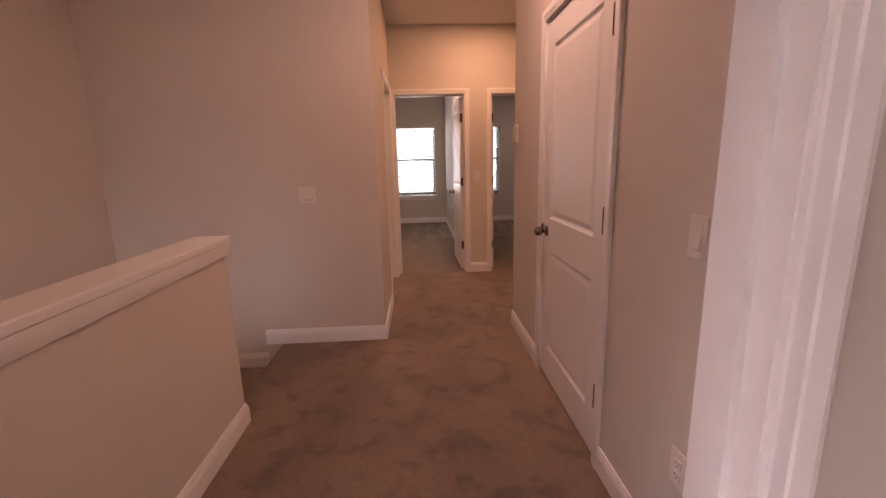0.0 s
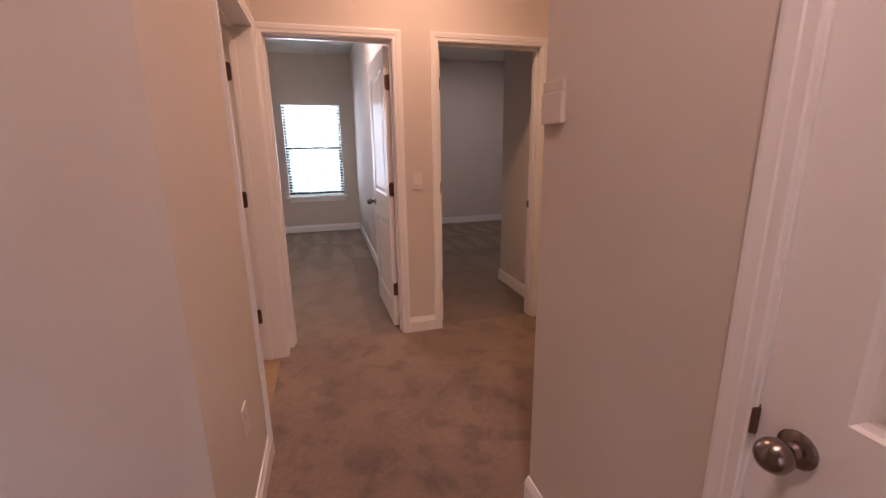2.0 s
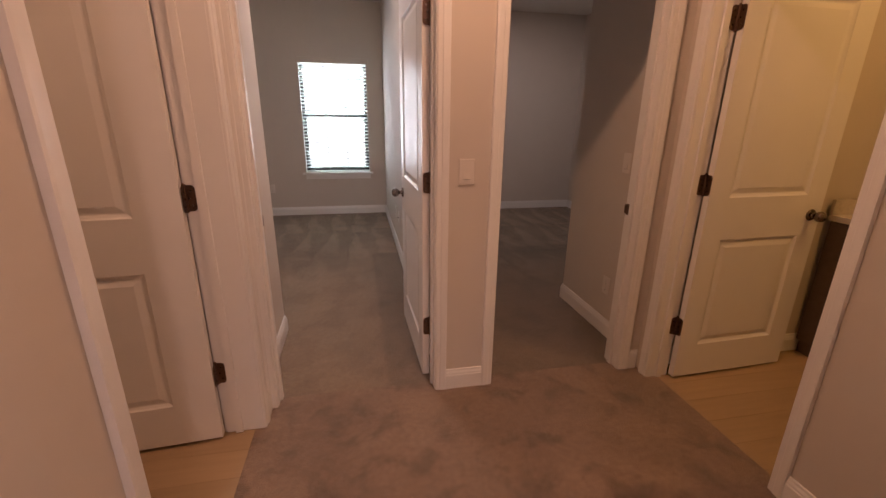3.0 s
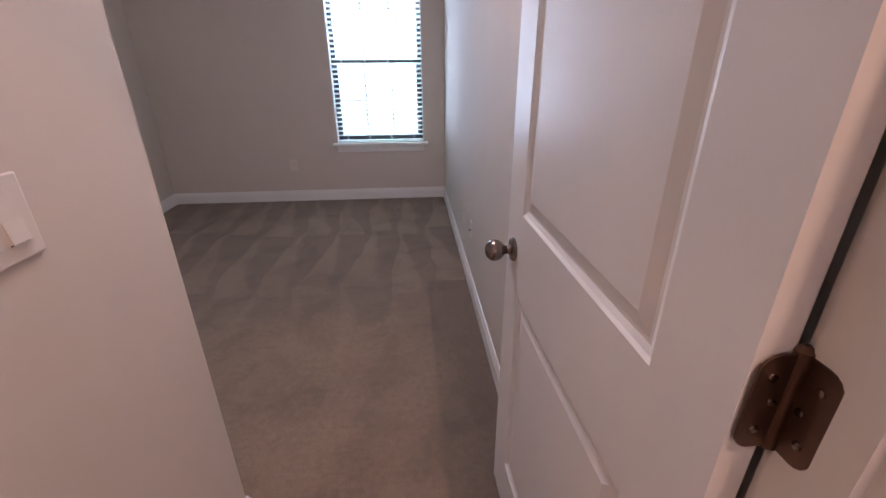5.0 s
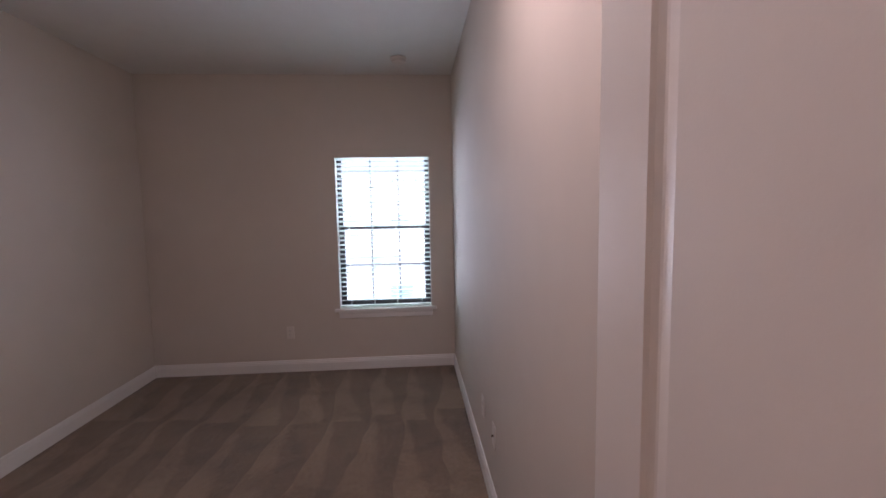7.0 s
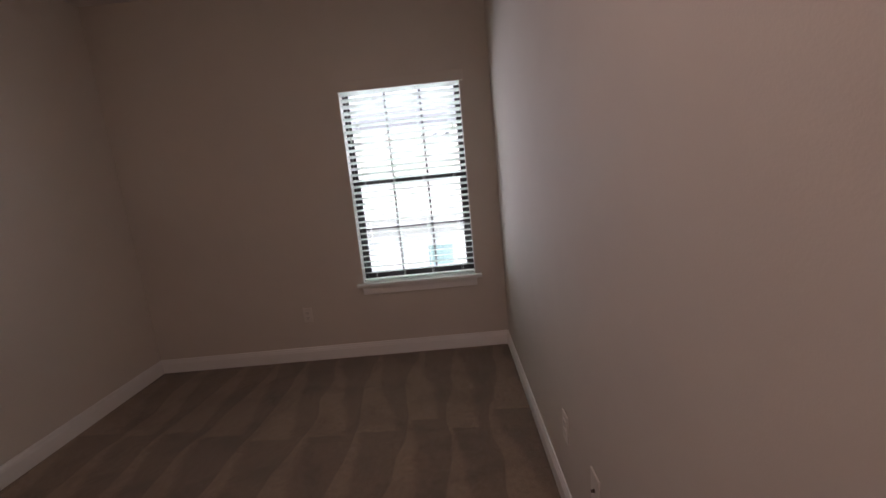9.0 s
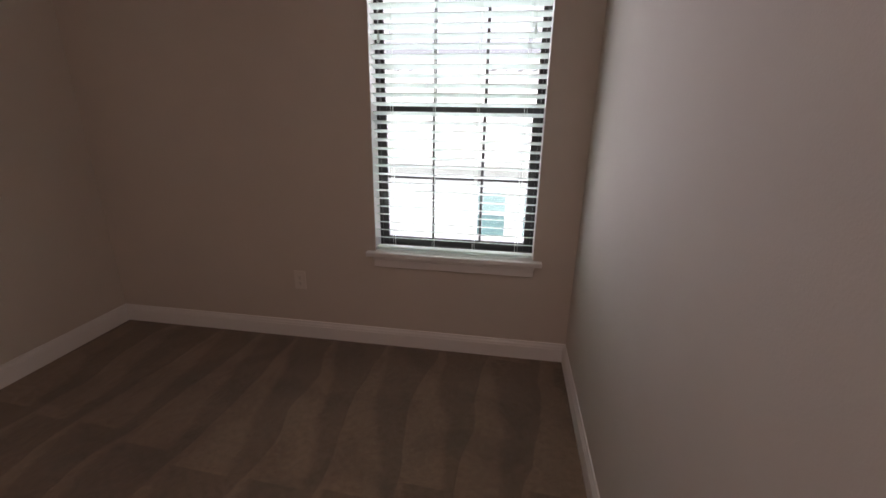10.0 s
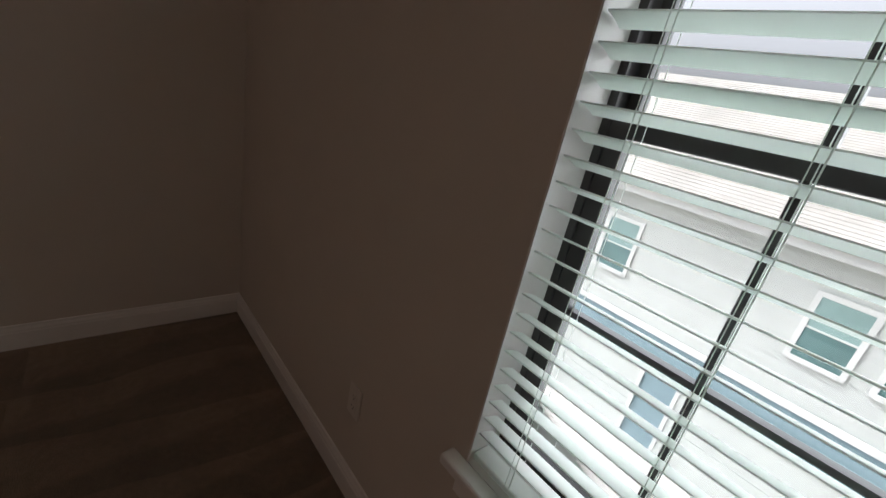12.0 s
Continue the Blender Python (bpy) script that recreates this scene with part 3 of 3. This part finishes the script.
def blind(m, w, z0, z1, label, lift):
    """A two-inch slatted blind, slats nearly level with the room edge raised."""
    o = thing("window_blind", m, label, "blind")
    yc, dep, tilt, pitch = 0.034, 0.050, 19, 0.0445
    bm = box(bmesh.new(), -0.012, -0.024, z1 - 0.048, w + 0.024, -0.010, z1 + 0.024, 0.003)
    box(bm, -0.012, -0.010, z1 - 0.048, -0.002, -0.001, z1 + 0.024), box(bm, w + 0.012, -0.010, z1 - 0.048, w + 0.024, -0.001, z1 + 0.024)
    part("valance", bm, M_WALL, o, "beige painted valance board over the blind")
    bm = box(bmesh.new(), 0.006, 0.006, z1 - 0.045, w - 0.006, 0.062, z1 - 0.002, 0.003)
    part("head_rail", bm, M_SLAT, o)
    bm = bmesh.new()
    top, bot = [], []
    for i in range(7):
        u = i / 6 - 0.5
        y, z = u * dep, 0.0016 * (1 - (2 * u) ** 2)
        top.append((y, z + 0.0014)), bot.append((y, z - 0.0014))
    ring = top + bot[::-1]
    a = [bm.verts.new((0.007, y, z)) for y, z in ring]
    b = [bm.verts.new((w - 0.007, y, z)) for y, z in ring]
    k = len(ring)
    for i in range(k):
        bm.faces.new((a[i], a[(i + 1) % k], b[(i + 1) % k], b[i]))
    bm.faces.new(a[::-1]), bm.faces.new(b)
    slat = mesh_of("slat", bm, M_SLAT, True)
    z = z0 + 0.062 + lift
    rng = random.Random(4)
    while z < z1 - 0.055:
        s = new("slat", slat)
        s.parent = o
        s.matrix_local = Matrix.Translation((rng.uniform(-0.001, 0.001), yc, z)) @ Matrix.Rotation(radians(-tilt + rng.uniform(-1.2, 1.2)), 4, "X")
        z += pitch
    bm = box(bmesh.new(), 0.007, yc - 0.025, z0 + 0.008, w - 0.007, yc + 0.025, z0 + 0.024, 0.004)
    part("bottom_rail", bm, M_SLAT, o, "white bottom rail of the blind")
    for x in (0.105, 0.325, 0.545, 0.775):
        bm = bmesh.new()
        for y in (yc - 0.026, yc + 0.026):
            lathe(bm, [(0.0009, z0 + 0.02), (0.0009, z1 - 0.04)], Matrix.Translation((x, y, 0)), 6)
        lathe(bm, [(0.0011, z0 + 0.02), (0.0011, z1 - 0.04)], Matrix.Translation((x + 0.012, yc - 0.029, 0)), 6)
        part("ladder_cord", bm, M_SLAT, o, "white ladder cord")
    for x, zt in ((0.055, 1.69), (0.80, 1.72)):
        bm = bmesh.new()
        lathe(bm, [(0.001, zt), (0.001, z1 - 0.04)], Matrix.Translation((x, -0.004, 0)), 6)
        lathe(bm, [(0.002, zt + 0.012), (0.006, zt - 0.002), (0.0075, zt - 0.016), (0.006, zt - 0.03), (0.003, zt - 0.032)], Matrix.Translation((x, -0.004, 0)), 12)
        part("pull_cord", bm, M_SLAT, o, "pull cord with a small tassel")
    return o


WT = "black-framed window with grilles and a white stool"
window("window_1", pose(WIN[0], YW, 0), WIN[1] - WIN[0], WIN[2], WIN[3], WT)
window("window_2", pose(WIN2[0], YW, 0), WIN2[1] - WIN2[0], WIN2[2], WIN2[3], WT)
BT = "white two-inch slatted blind, open, inside the window"
bl = blind(pose(WIN[0], YW, 0), WIN[1] - WIN[0], WIN[2] + 0.006, WIN[3], BT, 0.010)
bl["group"] = "bedroom blinds"
copy_thing(bl, pose(WIN2[0], YW, 0))


# ---- fixtures ----
def plate_thing(name, m, gangs, kind, label):
    """A wall plate: local x across, z up, y out of the wall towards the viewer is negative."""
    o = thing(name, m, label, "switch" if kind == "rocker" else "outlet")
    w, h = 0.072 + 0.046 * (gangs - 1), 0.117
    bm = box(bmesh.new(), -w / 2, -0.0065, -h / 2, w / 2, 0, h / 2, 0.0028)
    part("plate", bm, M_PLATE, o)
    for g in range(gangs):
        x = (g - (gangs - 1) / 2) * 0.046
        if kind == "rocker":
            bm = box(bmesh.new(), x - 0.0175, -0.0072, -0.0345, x + 0.0175, -0.0058, 0.0345)
            part("bezel", bm, M_PLATE, o)
            bm = bmesh.new()
            q = [bm.verts.new(v) for v in ((x - 0.0155, -0.0070, 0.032), (x + 0.0155, -0.0070, 0.032), (x + 0.0155, -0.0085, 0.0), (x - 0.0155, -0.0085, 0.0), (x + 0.0155, -0.0125, -0.032), (x - 0.0155, -0.0125, -0.032), (x + 0.0155, -0.006, -0.032), (x - 0.0155, -0.006, -0.032), (x - 0.0155, -0.006, 0.032), (x + 0.0155, -0.006, 0.032))]
            for f in ((0, 1, 2, 3), (3, 2, 4, 5), (5, 4, 6, 7), (0, 3, 5, 7, 8), (1, 9, 6, 4, 2), (0, 8, 9, 1), (8, 7, 6, 9)):
                bm.faces.new([q[i] for i in f])
            part("rocker", bm, M_PLATE, o)
            # Dark strip on the bezel paints the shadow line below the proud rocker.
            part("gap", box(bmesh.new(), x - 0.0155, -0.0078, -0.0342, x + 0.0155, -0.0070, -0.0322), M_DARK, o, "dark strip for the shadow line under the rocker")
        elif kind == "outlet":
            for zc in (-0.0195, 0.0195):
                bm = box(bmesh.new(), x - 0.0165, -0.0085, zc - 0.014, x + 0.0165, -0.006, zc + 0.014, 0.0012)
                so = part("socket", bm, M_PLATE, o)
                bm = bmesh.new()
                box(bm, x - 0.0075, -0.0088, zc - 0.002, x - 0.0055, -0.0084, zc + 0.006), box(bm, x + 0.0055, -0.0088, zc - 0.001, x + 0.0075, -0.0084, zc + 0.006), box(bm, x - 0.002, -0.0088, zc - 0.010, x + 0.002, -0.0084, zc - 0.006)
                part("slot", bm, M_DARK, so)
        else:
            bm = lathe(bmesh.new(), [(0.0065, 0), (0.0065, 0.003), (0.0045, 0.004), (0.0045, 0.011), (0.002, 0.011)], Matrix.Translation((x, -0.006, 0)) @ Matrix.Rotation(radians(90), 4, "X"), 14)
            part("connector", bm, M_NICKEL, o, "threaded metal cable connector")
    return o


# turn: which way the plate faces (0 = -y, 90 = +x, -90 = -x)
plate_thing("light_switch", pose(-0.505, 0, 1.105), 2, "rocker", "white double rocker switch on the beige stair wall")
plate_thing("light_switch", pose(XC, -1.985, 1.105, 0, 0, -90), 1, "rocker", "white single rocker switch beside the closet door")
plate_thing("light_switch", pose(0.952, YN, 1.137), 1, "rocker", "white single rocker switch between two bedroom doors")
plate_thing("light_switch", pose(XV, 2.305, 1.148, 0, 0, 90), 2, "rocker", "white double rocker switch at the bedroom entry")
plate_thing("light_switch", pose(2.03, 2.27, 1.125, 0, 0, -90), 1, "rocker", "white single rocker switch in the second bedroom")
plate_thing("outlet", pose(-0.012, 0.40, 0.44, 0, 0, 90), 1, "outlet", "white double outlet low on the hall wall")
plate_thing("outlet", pose(XC, -2.0, 0.42, 0, 0, -90), 1, "outlet", "white double outlet below the hall switch")
plate_thing("outlet", pose(XR, 4.48, 0.39, 0, 0, -90), 1, "outlet", "white double outlet low on the bedroom wall")
plate_thing("cable_outlet", pose(XR, 4.15, 0.395, 0, 0, -90), 1, "cable", "white cable plate beside the bedroom outlet")
plate_thing("outlet", pose(-0.715, YW, 0.38), 1, "outlet", "white double outlet beneath the bedroom window wall")
plate_thing("outlet", pose(2.03, 2.31, 0.33, 0, 0, -90), 1, "outlet", "white double outlet in the second bedroom")

th = thing("thermostat", pose(XC, YA - 0.068, 1.495, 0, 0, -90), "small beige thermostat at the end of the closet wall", "thermostat")
part("base", box(bmesh.new(), -0.054, -0.006, -0.056, 0.054, 0, 0.062, 0.002), M_WALL, th)
bm = box(bmesh.new(), -0.056, -0.020, -0.058, 0.056, -0.006, 0.030, 0.003)
box(bm, -0.056, -0.016, 0.0305, 0.056, -0.006, 0.064, 0.003)
part("cover", bm, M_WALL, th, "beige plastic cover in two steps")

sd = thing("smoke_detector", pose(0.385, 5.77, H), "white round smoke detector on the bedroom ceiling", "smoke detector")
part("base", lathe(bmesh.new(), [(0.066, 0), (0.068, -0.008), (0.066, -0.014)], seg=36), M_PLATE, sd, smooth=True)
part("cover", lathe(bmesh.new(), [(0.060, -0.014), (0.060, -0.022), (0.052, -0.036), (0.030, -0.040), (0.001, -0.040)], seg=36), M_PLATE, sd, smooth=True)
part("test_button", lathe(bmesh.new(), [(0.010, -0.0395), (0.010, -0.043), (0.007, -0.044)], Matrix.Translation((0.02, 0, 0)), 16), M_PLATE, sd)

def recessed_light(x, y, watts, label, color=WARM):
    o = thing("recessed_light", pose(x, y, H), label, "ceiling light", "recessed lights")
    part("trim_ring", lathe(bmesh.new(), [(0.068, 0.0), (0.090, -0.001), (0.093, -0.005), (0.088, -0.009), (0.070, -0.006)], seg=40), M_PLATE, o, "white trim ring", True)
    part("lens", lathe(bmesh.new(), [(0.069, -0.0005), (0.069, -0.004), (0.001, -0.0045)], seg=40), M_LENS, o, "glowing frosted lens", True)
    la = new("lamp", bpy.data.lights.new("lamp", "AREA"))
    la.data.shape, la.data.size, la.data.energy, la.data.color = "DISK", 0.13, watts, color
    la.parent = o
    la.matrix_local = Matrix.Translation((0, 0, -0.012))
    return o


RL = "lit round recessed ceiling light with a white ring"
recessed_light(0.93, 1.21, HALL_W, RL + " in the hall")
recessed_light(2.95, 0.95, BATH_W, RL + " in the bathroom", YELLOW)
recessed_light(-0.95, 1.0, BATH_W * 0.6, "lit recessed ceiling light in the small bathroom")
recessed_light(-1.25, -1.0, HALL_W * 0.07, RL + " above the stairs")
# The lamp near the closet is an unseen extra that lifts its wall.
recessed_light(0.58, -0.95, 2.0, RL + " near the closet, added unseen to brighten its wall", (1.0, 0.64, 0.44))
recessed_light(2.50, 4.68, 1.2, RL + " in a bedroom", (1.0, 0.82, 0.66))

# Added fill, out of view: stands in for a light carried with the camera.
fl = thing("flush_ceiling_light", pose(0.40, 3.2, H), "unseen fill light added in the bedroom, shaped as a lit white glass flush-mount", "ceiling light")
part("pan", lathe(bmesh.new(), [(0.15, 0.0), (0.155, -0.01), (0.15, -0.03)], seg=40), M_NICKEL, fl, "satin nickel pan", True)
part("glass_dome", lathe(bmesh.new(), [(0.145, -0.03), (0.14, -0.05), (0.11, -0.075), (0.06, -0.09), (0.001, -0.094)], seg=40), M_LENS, fl, "frosted glass dome", True)
la = new("lamp", bpy.data.lights.new("lamp", "AREA"))
la.data.shape, la.data.size, la.data.energy, la.data.color = "DISK", 0.26, ROOM_W, PINK
la.parent = fl
la.matrix_local = Matrix.Translation((0, 0, -0.10))

# bathroom floors of planks, vanity
va = thing("vanity", pose(3.06, 1.30, 0), "dark wooden bathroom vanity with a pale stone top", "vanity")
part("cabinet", box(bmesh.new(), 0.02, 0.02, 0.09, 0.685, 0.56, 0.84, 0.003), M_CAB, va, "dark wooden cabinet")
part("toe_kick", box(bmesh.new(), 0.05, 0.08, 0.0, 0.685, 0.56, 0.09), M_CAB, va)
part("top", box(bmesh.new(), 0.0, 0.0, 0.84, 0.685, 0.564, 0.875, 0.004), M_TOP, va, "pale stone worktop")
part("backsplash", box(bmesh.new(), 0.0, 0.545, 0.875, 0.685, 0.564, 0.96, 0.003), M_TOP, va)


# ---- outside ----
M_SIDING = mat("lap_siding", (0.41, 0.43, 0.405), 0.6, 0, 3, 0.05, 0.15, 60, 0.04, 0.5)
M_BLUE = mat("blue_siding", (0.15, 0.225, 0.25), 0.6, 0, 4, 0.06, 0.15, 60)
M_GAR = mat("garage_door_paint", (0.42, 0.445, 0.42), 0.5, 0, 3, 0.04, 0.1, 80)
M_EXTRIM = mat("outside_trim", (0.50, 0.51, 0.49), 0.5, 0, 5, 0.04)
M_PANE = mat("far_pane", (0.08, 0.15, 0.145), 0.08, 0, 2, 0.3)
M_SHADE = mat("far_window_blind", (0.17, 0.265, 0.25), 0.5, 0, 3, 0.1)
M_ROOF = mat("shingles", (0.27, 0.255, 0.23), 0.9, 0, 14, 0.3, 0.6, 40, 0.12, 1.0)
M_DRIVE = mat("concrete_drive", (0.42, 0.40, 0.37), 0.85, 0, 9, 0.1, 0.3, 60, 0.1, 0.4)
M_VENT = mat("vent_metal", (0.22, 0.24, 0.24), 0.5, 0.3, 20, 0.1)
M_STUCCO = mat("own_outside", (0.6, 0.6, 0.57), 0.8, 0, 6, 0.06)
GZ0 = -5.75
GZ = GZ0 - 0.33
tagged(solid("ground", [(-150, -60, GZ - 0.3, 150, 150, GZ)], M_DRIVE, "pale concrete driveway between the houses"), kind="structure")

HY = 16.0
house = thing("town_house", pose(0, HY, GZ), "white-sided town house with blue band and garage doors", "house")


def lap(x0, x1, z0, z1, step, y=0.0):
    """Lapped boards, each a wedge proud at its lower edge."""
    bm = bmesh.new()
    z = z0
    while z < z1 - 1e-4:
        t = min(z + step, z1)
        v = [bm.verts.new(c) for c in ((x0, y - 0.015, z), (x1, y - 0.015, z), (x1, y - 0.004, t), (x0, y - 0.004, t), (x0, y, z), (x1, y, z))]
        bm.faces.new((v[0], v[1], v[2], v[3])), bm.faces.new((v[4], v[5], v[1], v[0]))
        z = t
    return bm


ZB0, ZB1 = -3.86 - GZ0, -2.84 - GZ0
ZE = 0.25 - GZ0
bm = box(bmesh.new(), -24, 0.0, 0, 24, 11, ZE)
part("wall_body", bm, M_SIDING, house)
o = part("siding", lap(-24, 24, ZB1, ZE, 0.165), M_SIDING, house, "white lap siding")
o["kind"] = "stuff"
o = part("blue_siding", lap(-24, 24, 0.0, ZB1, 0.165, -0.01), M_BLUE, house, "blue-grey siding band")
part("belt_trim", box(bmesh.new(), -24, -0.06, ZB1 - 0.02, 24, 0.0, ZB1 + 0.12), M_EXTRIM, house, "white belt trim")
part("eave", box(bmesh.new(), -24.3, -0.36, ZE, 24.3, 0.02, ZE + 0.22), M_EXTRIM, house, "white soffit and fascia")
for gx in (-18.855, -13.13, -7.405, -1.68, 4.045, 9.77, 15.495):
    g = new("garage_door")
    g.parent, g.matrix_local = house, Matrix.Translation((gx, -0.05, 0))
    g["label"] = "white panelled overhead garage door"
    w, hgt = 4.73, ZB0
    for r in range(4):
        z0, z1 = r * hgt / 4 + 0.006, (r + 1) * hgt / 4 - 0.006
        bm = box(bmesh.new(), 0, 0, z0, w, 0.04, z1)
        for cix in range(8):
            a = cix * w / 8 + 0.09
            box(bm, a, -0.006, z0 + 0.09, a + w / 8 - 0.18, 0.0, z1 - 0.09, 0.003)
        part("panel", bm, M_GAR, g)
    bm = bmesh.new()
    box(bm, -0.10, -0.02, 0, -0.005, 0.05, hgt + 0.10), box(bm, w + 0.005, -0.02, 0, w + 0.10, 0.05, hgt + 0.10), box(bm, -0.005, -0.02, hgt + 0.005, w + 0.005, 0.05, hgt + 0.10)
    part("door_trim", bm, M_EXTRIM, g)
WZ0, WZ1 = -1.78 - GZ0, -0.51 - GZ0
for wx in (-17.15, -15.835, -11.425, -10.11, -5.7, -4.385, 0.03, 1.34, 5.755, 7.065, 11.48, 12.79, 17.2):
    u = new("window")
    u.parent, u.matrix_local = house, Matrix.Translation((wx, -0.02, 0))
    a = 0.39
    bm = bmesh.new()
    for b in ((-a - 0.10, -0.03, WZ0 - 0.10, -a, 0.0, WZ1 + 0.10), (a, -0.03, WZ0 - 0.10, a + 0.10, 0.0, WZ1 + 0.10), (-a, -0.03, WZ1, a, 0.0, WZ1 + 0.10), (-a, -0.045, WZ0 - 0.10, a, 0.0, WZ0)):
        box(bm, *b)
    part("frame", bm, M_EXTRIM, u, "white window trim")
    zm = (WZ0 + WZ1) / 2
    part("pane", box(bmesh.new(), -a, -0.012, WZ0, a, -0.004, zm - 0.02), M_PANE, u, "dark teal reflecting glass")
    part("pane", box(bmesh.new(), -a, -0.012, zm + 0.02, a, -0.004, WZ1), M_SHADE, u, "glass with a pale shade behind")
    part("meeting_rail", box(bmesh.new(), -a, -0.022, zm - 0.02, a, -0.004, zm + 0.02), M_EXTRIM, u)
# roof of shingle courses, rising from the eave to the ridge
bm = bmesh.new()
ang, run = math.atan2(3.17, 6.1), math.hypot(3.17, 6.1)
n = 48
for i in range(n):
    s0, s1 = run * i / n, run * (i + 1) / n
    p = lambda s, h: (-0.5 + s * math.cos(ang) - h * math.sin(ang), ZE + 0.22 + s * math.sin(ang) + h * math.cos(ang))
    (ya, za), (yb, zb), (yc, zc) = p(s0, 0.012), p(s1, 0.004), p(s0, 0.0)
    v = [bm.verts.new(c) for c in ((-24.4, ya, za), (24.4, ya, za), (24.4, yb, zb), (-24.4, yb, zb), (-24.4, yc, zc), (24.4, yc, zc))]
    bm.faces.new((v[0], v[1], v[2], v[3])), bm.faces.new((v[4], v[5], v[1], v[0]))
v = [bm.verts.new(c) for c in ((-24.4, 5.6, ZE + 3.39), (24.4, 5.6, ZE + 3.39), (24.4, 11.7, ZE + 0.22), (-24.4, 11.7, ZE + 0.22))]
bm.faces.new(v)
part("roof", bm, M_ROOF, house, "pale brown shingle roof")
for x0 in (-10.4, -5.4, -0.4, 4.6):
    for i in range(5):
        yv = 4.55
        zv = ZE + 0.22 + (yv + 0.5) * math.tan(ang)
        m = Matrix.Translation((x0 + i * 0.5, yv, zv - 0.02))
        bm = lathe(bmesh.new(), [(0.14, 0.0), (0.13, 0.03), (0.085, 0.05), (0.085, 0.16), (0.125, 0.17), (0.11, 0.21), (0.04, 0.235)], m, 14)
        part("roof_vent", bm, M_VENT, house, "small grey round roof vent", True)
# own outer wall below the bedrooms
solid("own_facade", [(XL - T, YW + 0.01, GZ, 3.865, YW + 0.15, -0.28)], M_STUCCO, "pale outer wall below the bedroom windows")


# ---- bathroom floor planks ----
def planks(name, x0, x1, y0, y1, label):
    f = solid(name, [(x0, y0, -0.28, x1, y1, -0.012)], M_DARK, label)
    me = mesh_of("plank", box(bmesh.new(), 0.0004, 0.0004, -0.012, 0.9996, 0.1494, -0.004), M_VINYL)
    rng, k = random.Random(7), 0
    y = y0
    while y < y1 - 0.01:
        x = x0 - rng.uniform(0, 0.9)
        while x < x1 - 0.01:
            a, b = max(x, x0), min(x + 1.2, x1)
            if b - a > 0.03:
                o = new("plank", me)
                o.parent = f
                o.matrix_local = Matrix.Translation((a, y, 0)) @ Matrix.Diagonal((b - a, min(1.0, (y1 - y) / 0.15), 1, 1))
            x += 1.2
        y += 0.15
    return f


planks("floor_bath_right", XE + T / 2, 3.75, YA, YN, "tan wood-look vinyl plank floor of the bathroom")
planks("floor_bath_left", XST, -0.05, T, YN, "tan wood-look vinyl plank floor of the small bathroom")
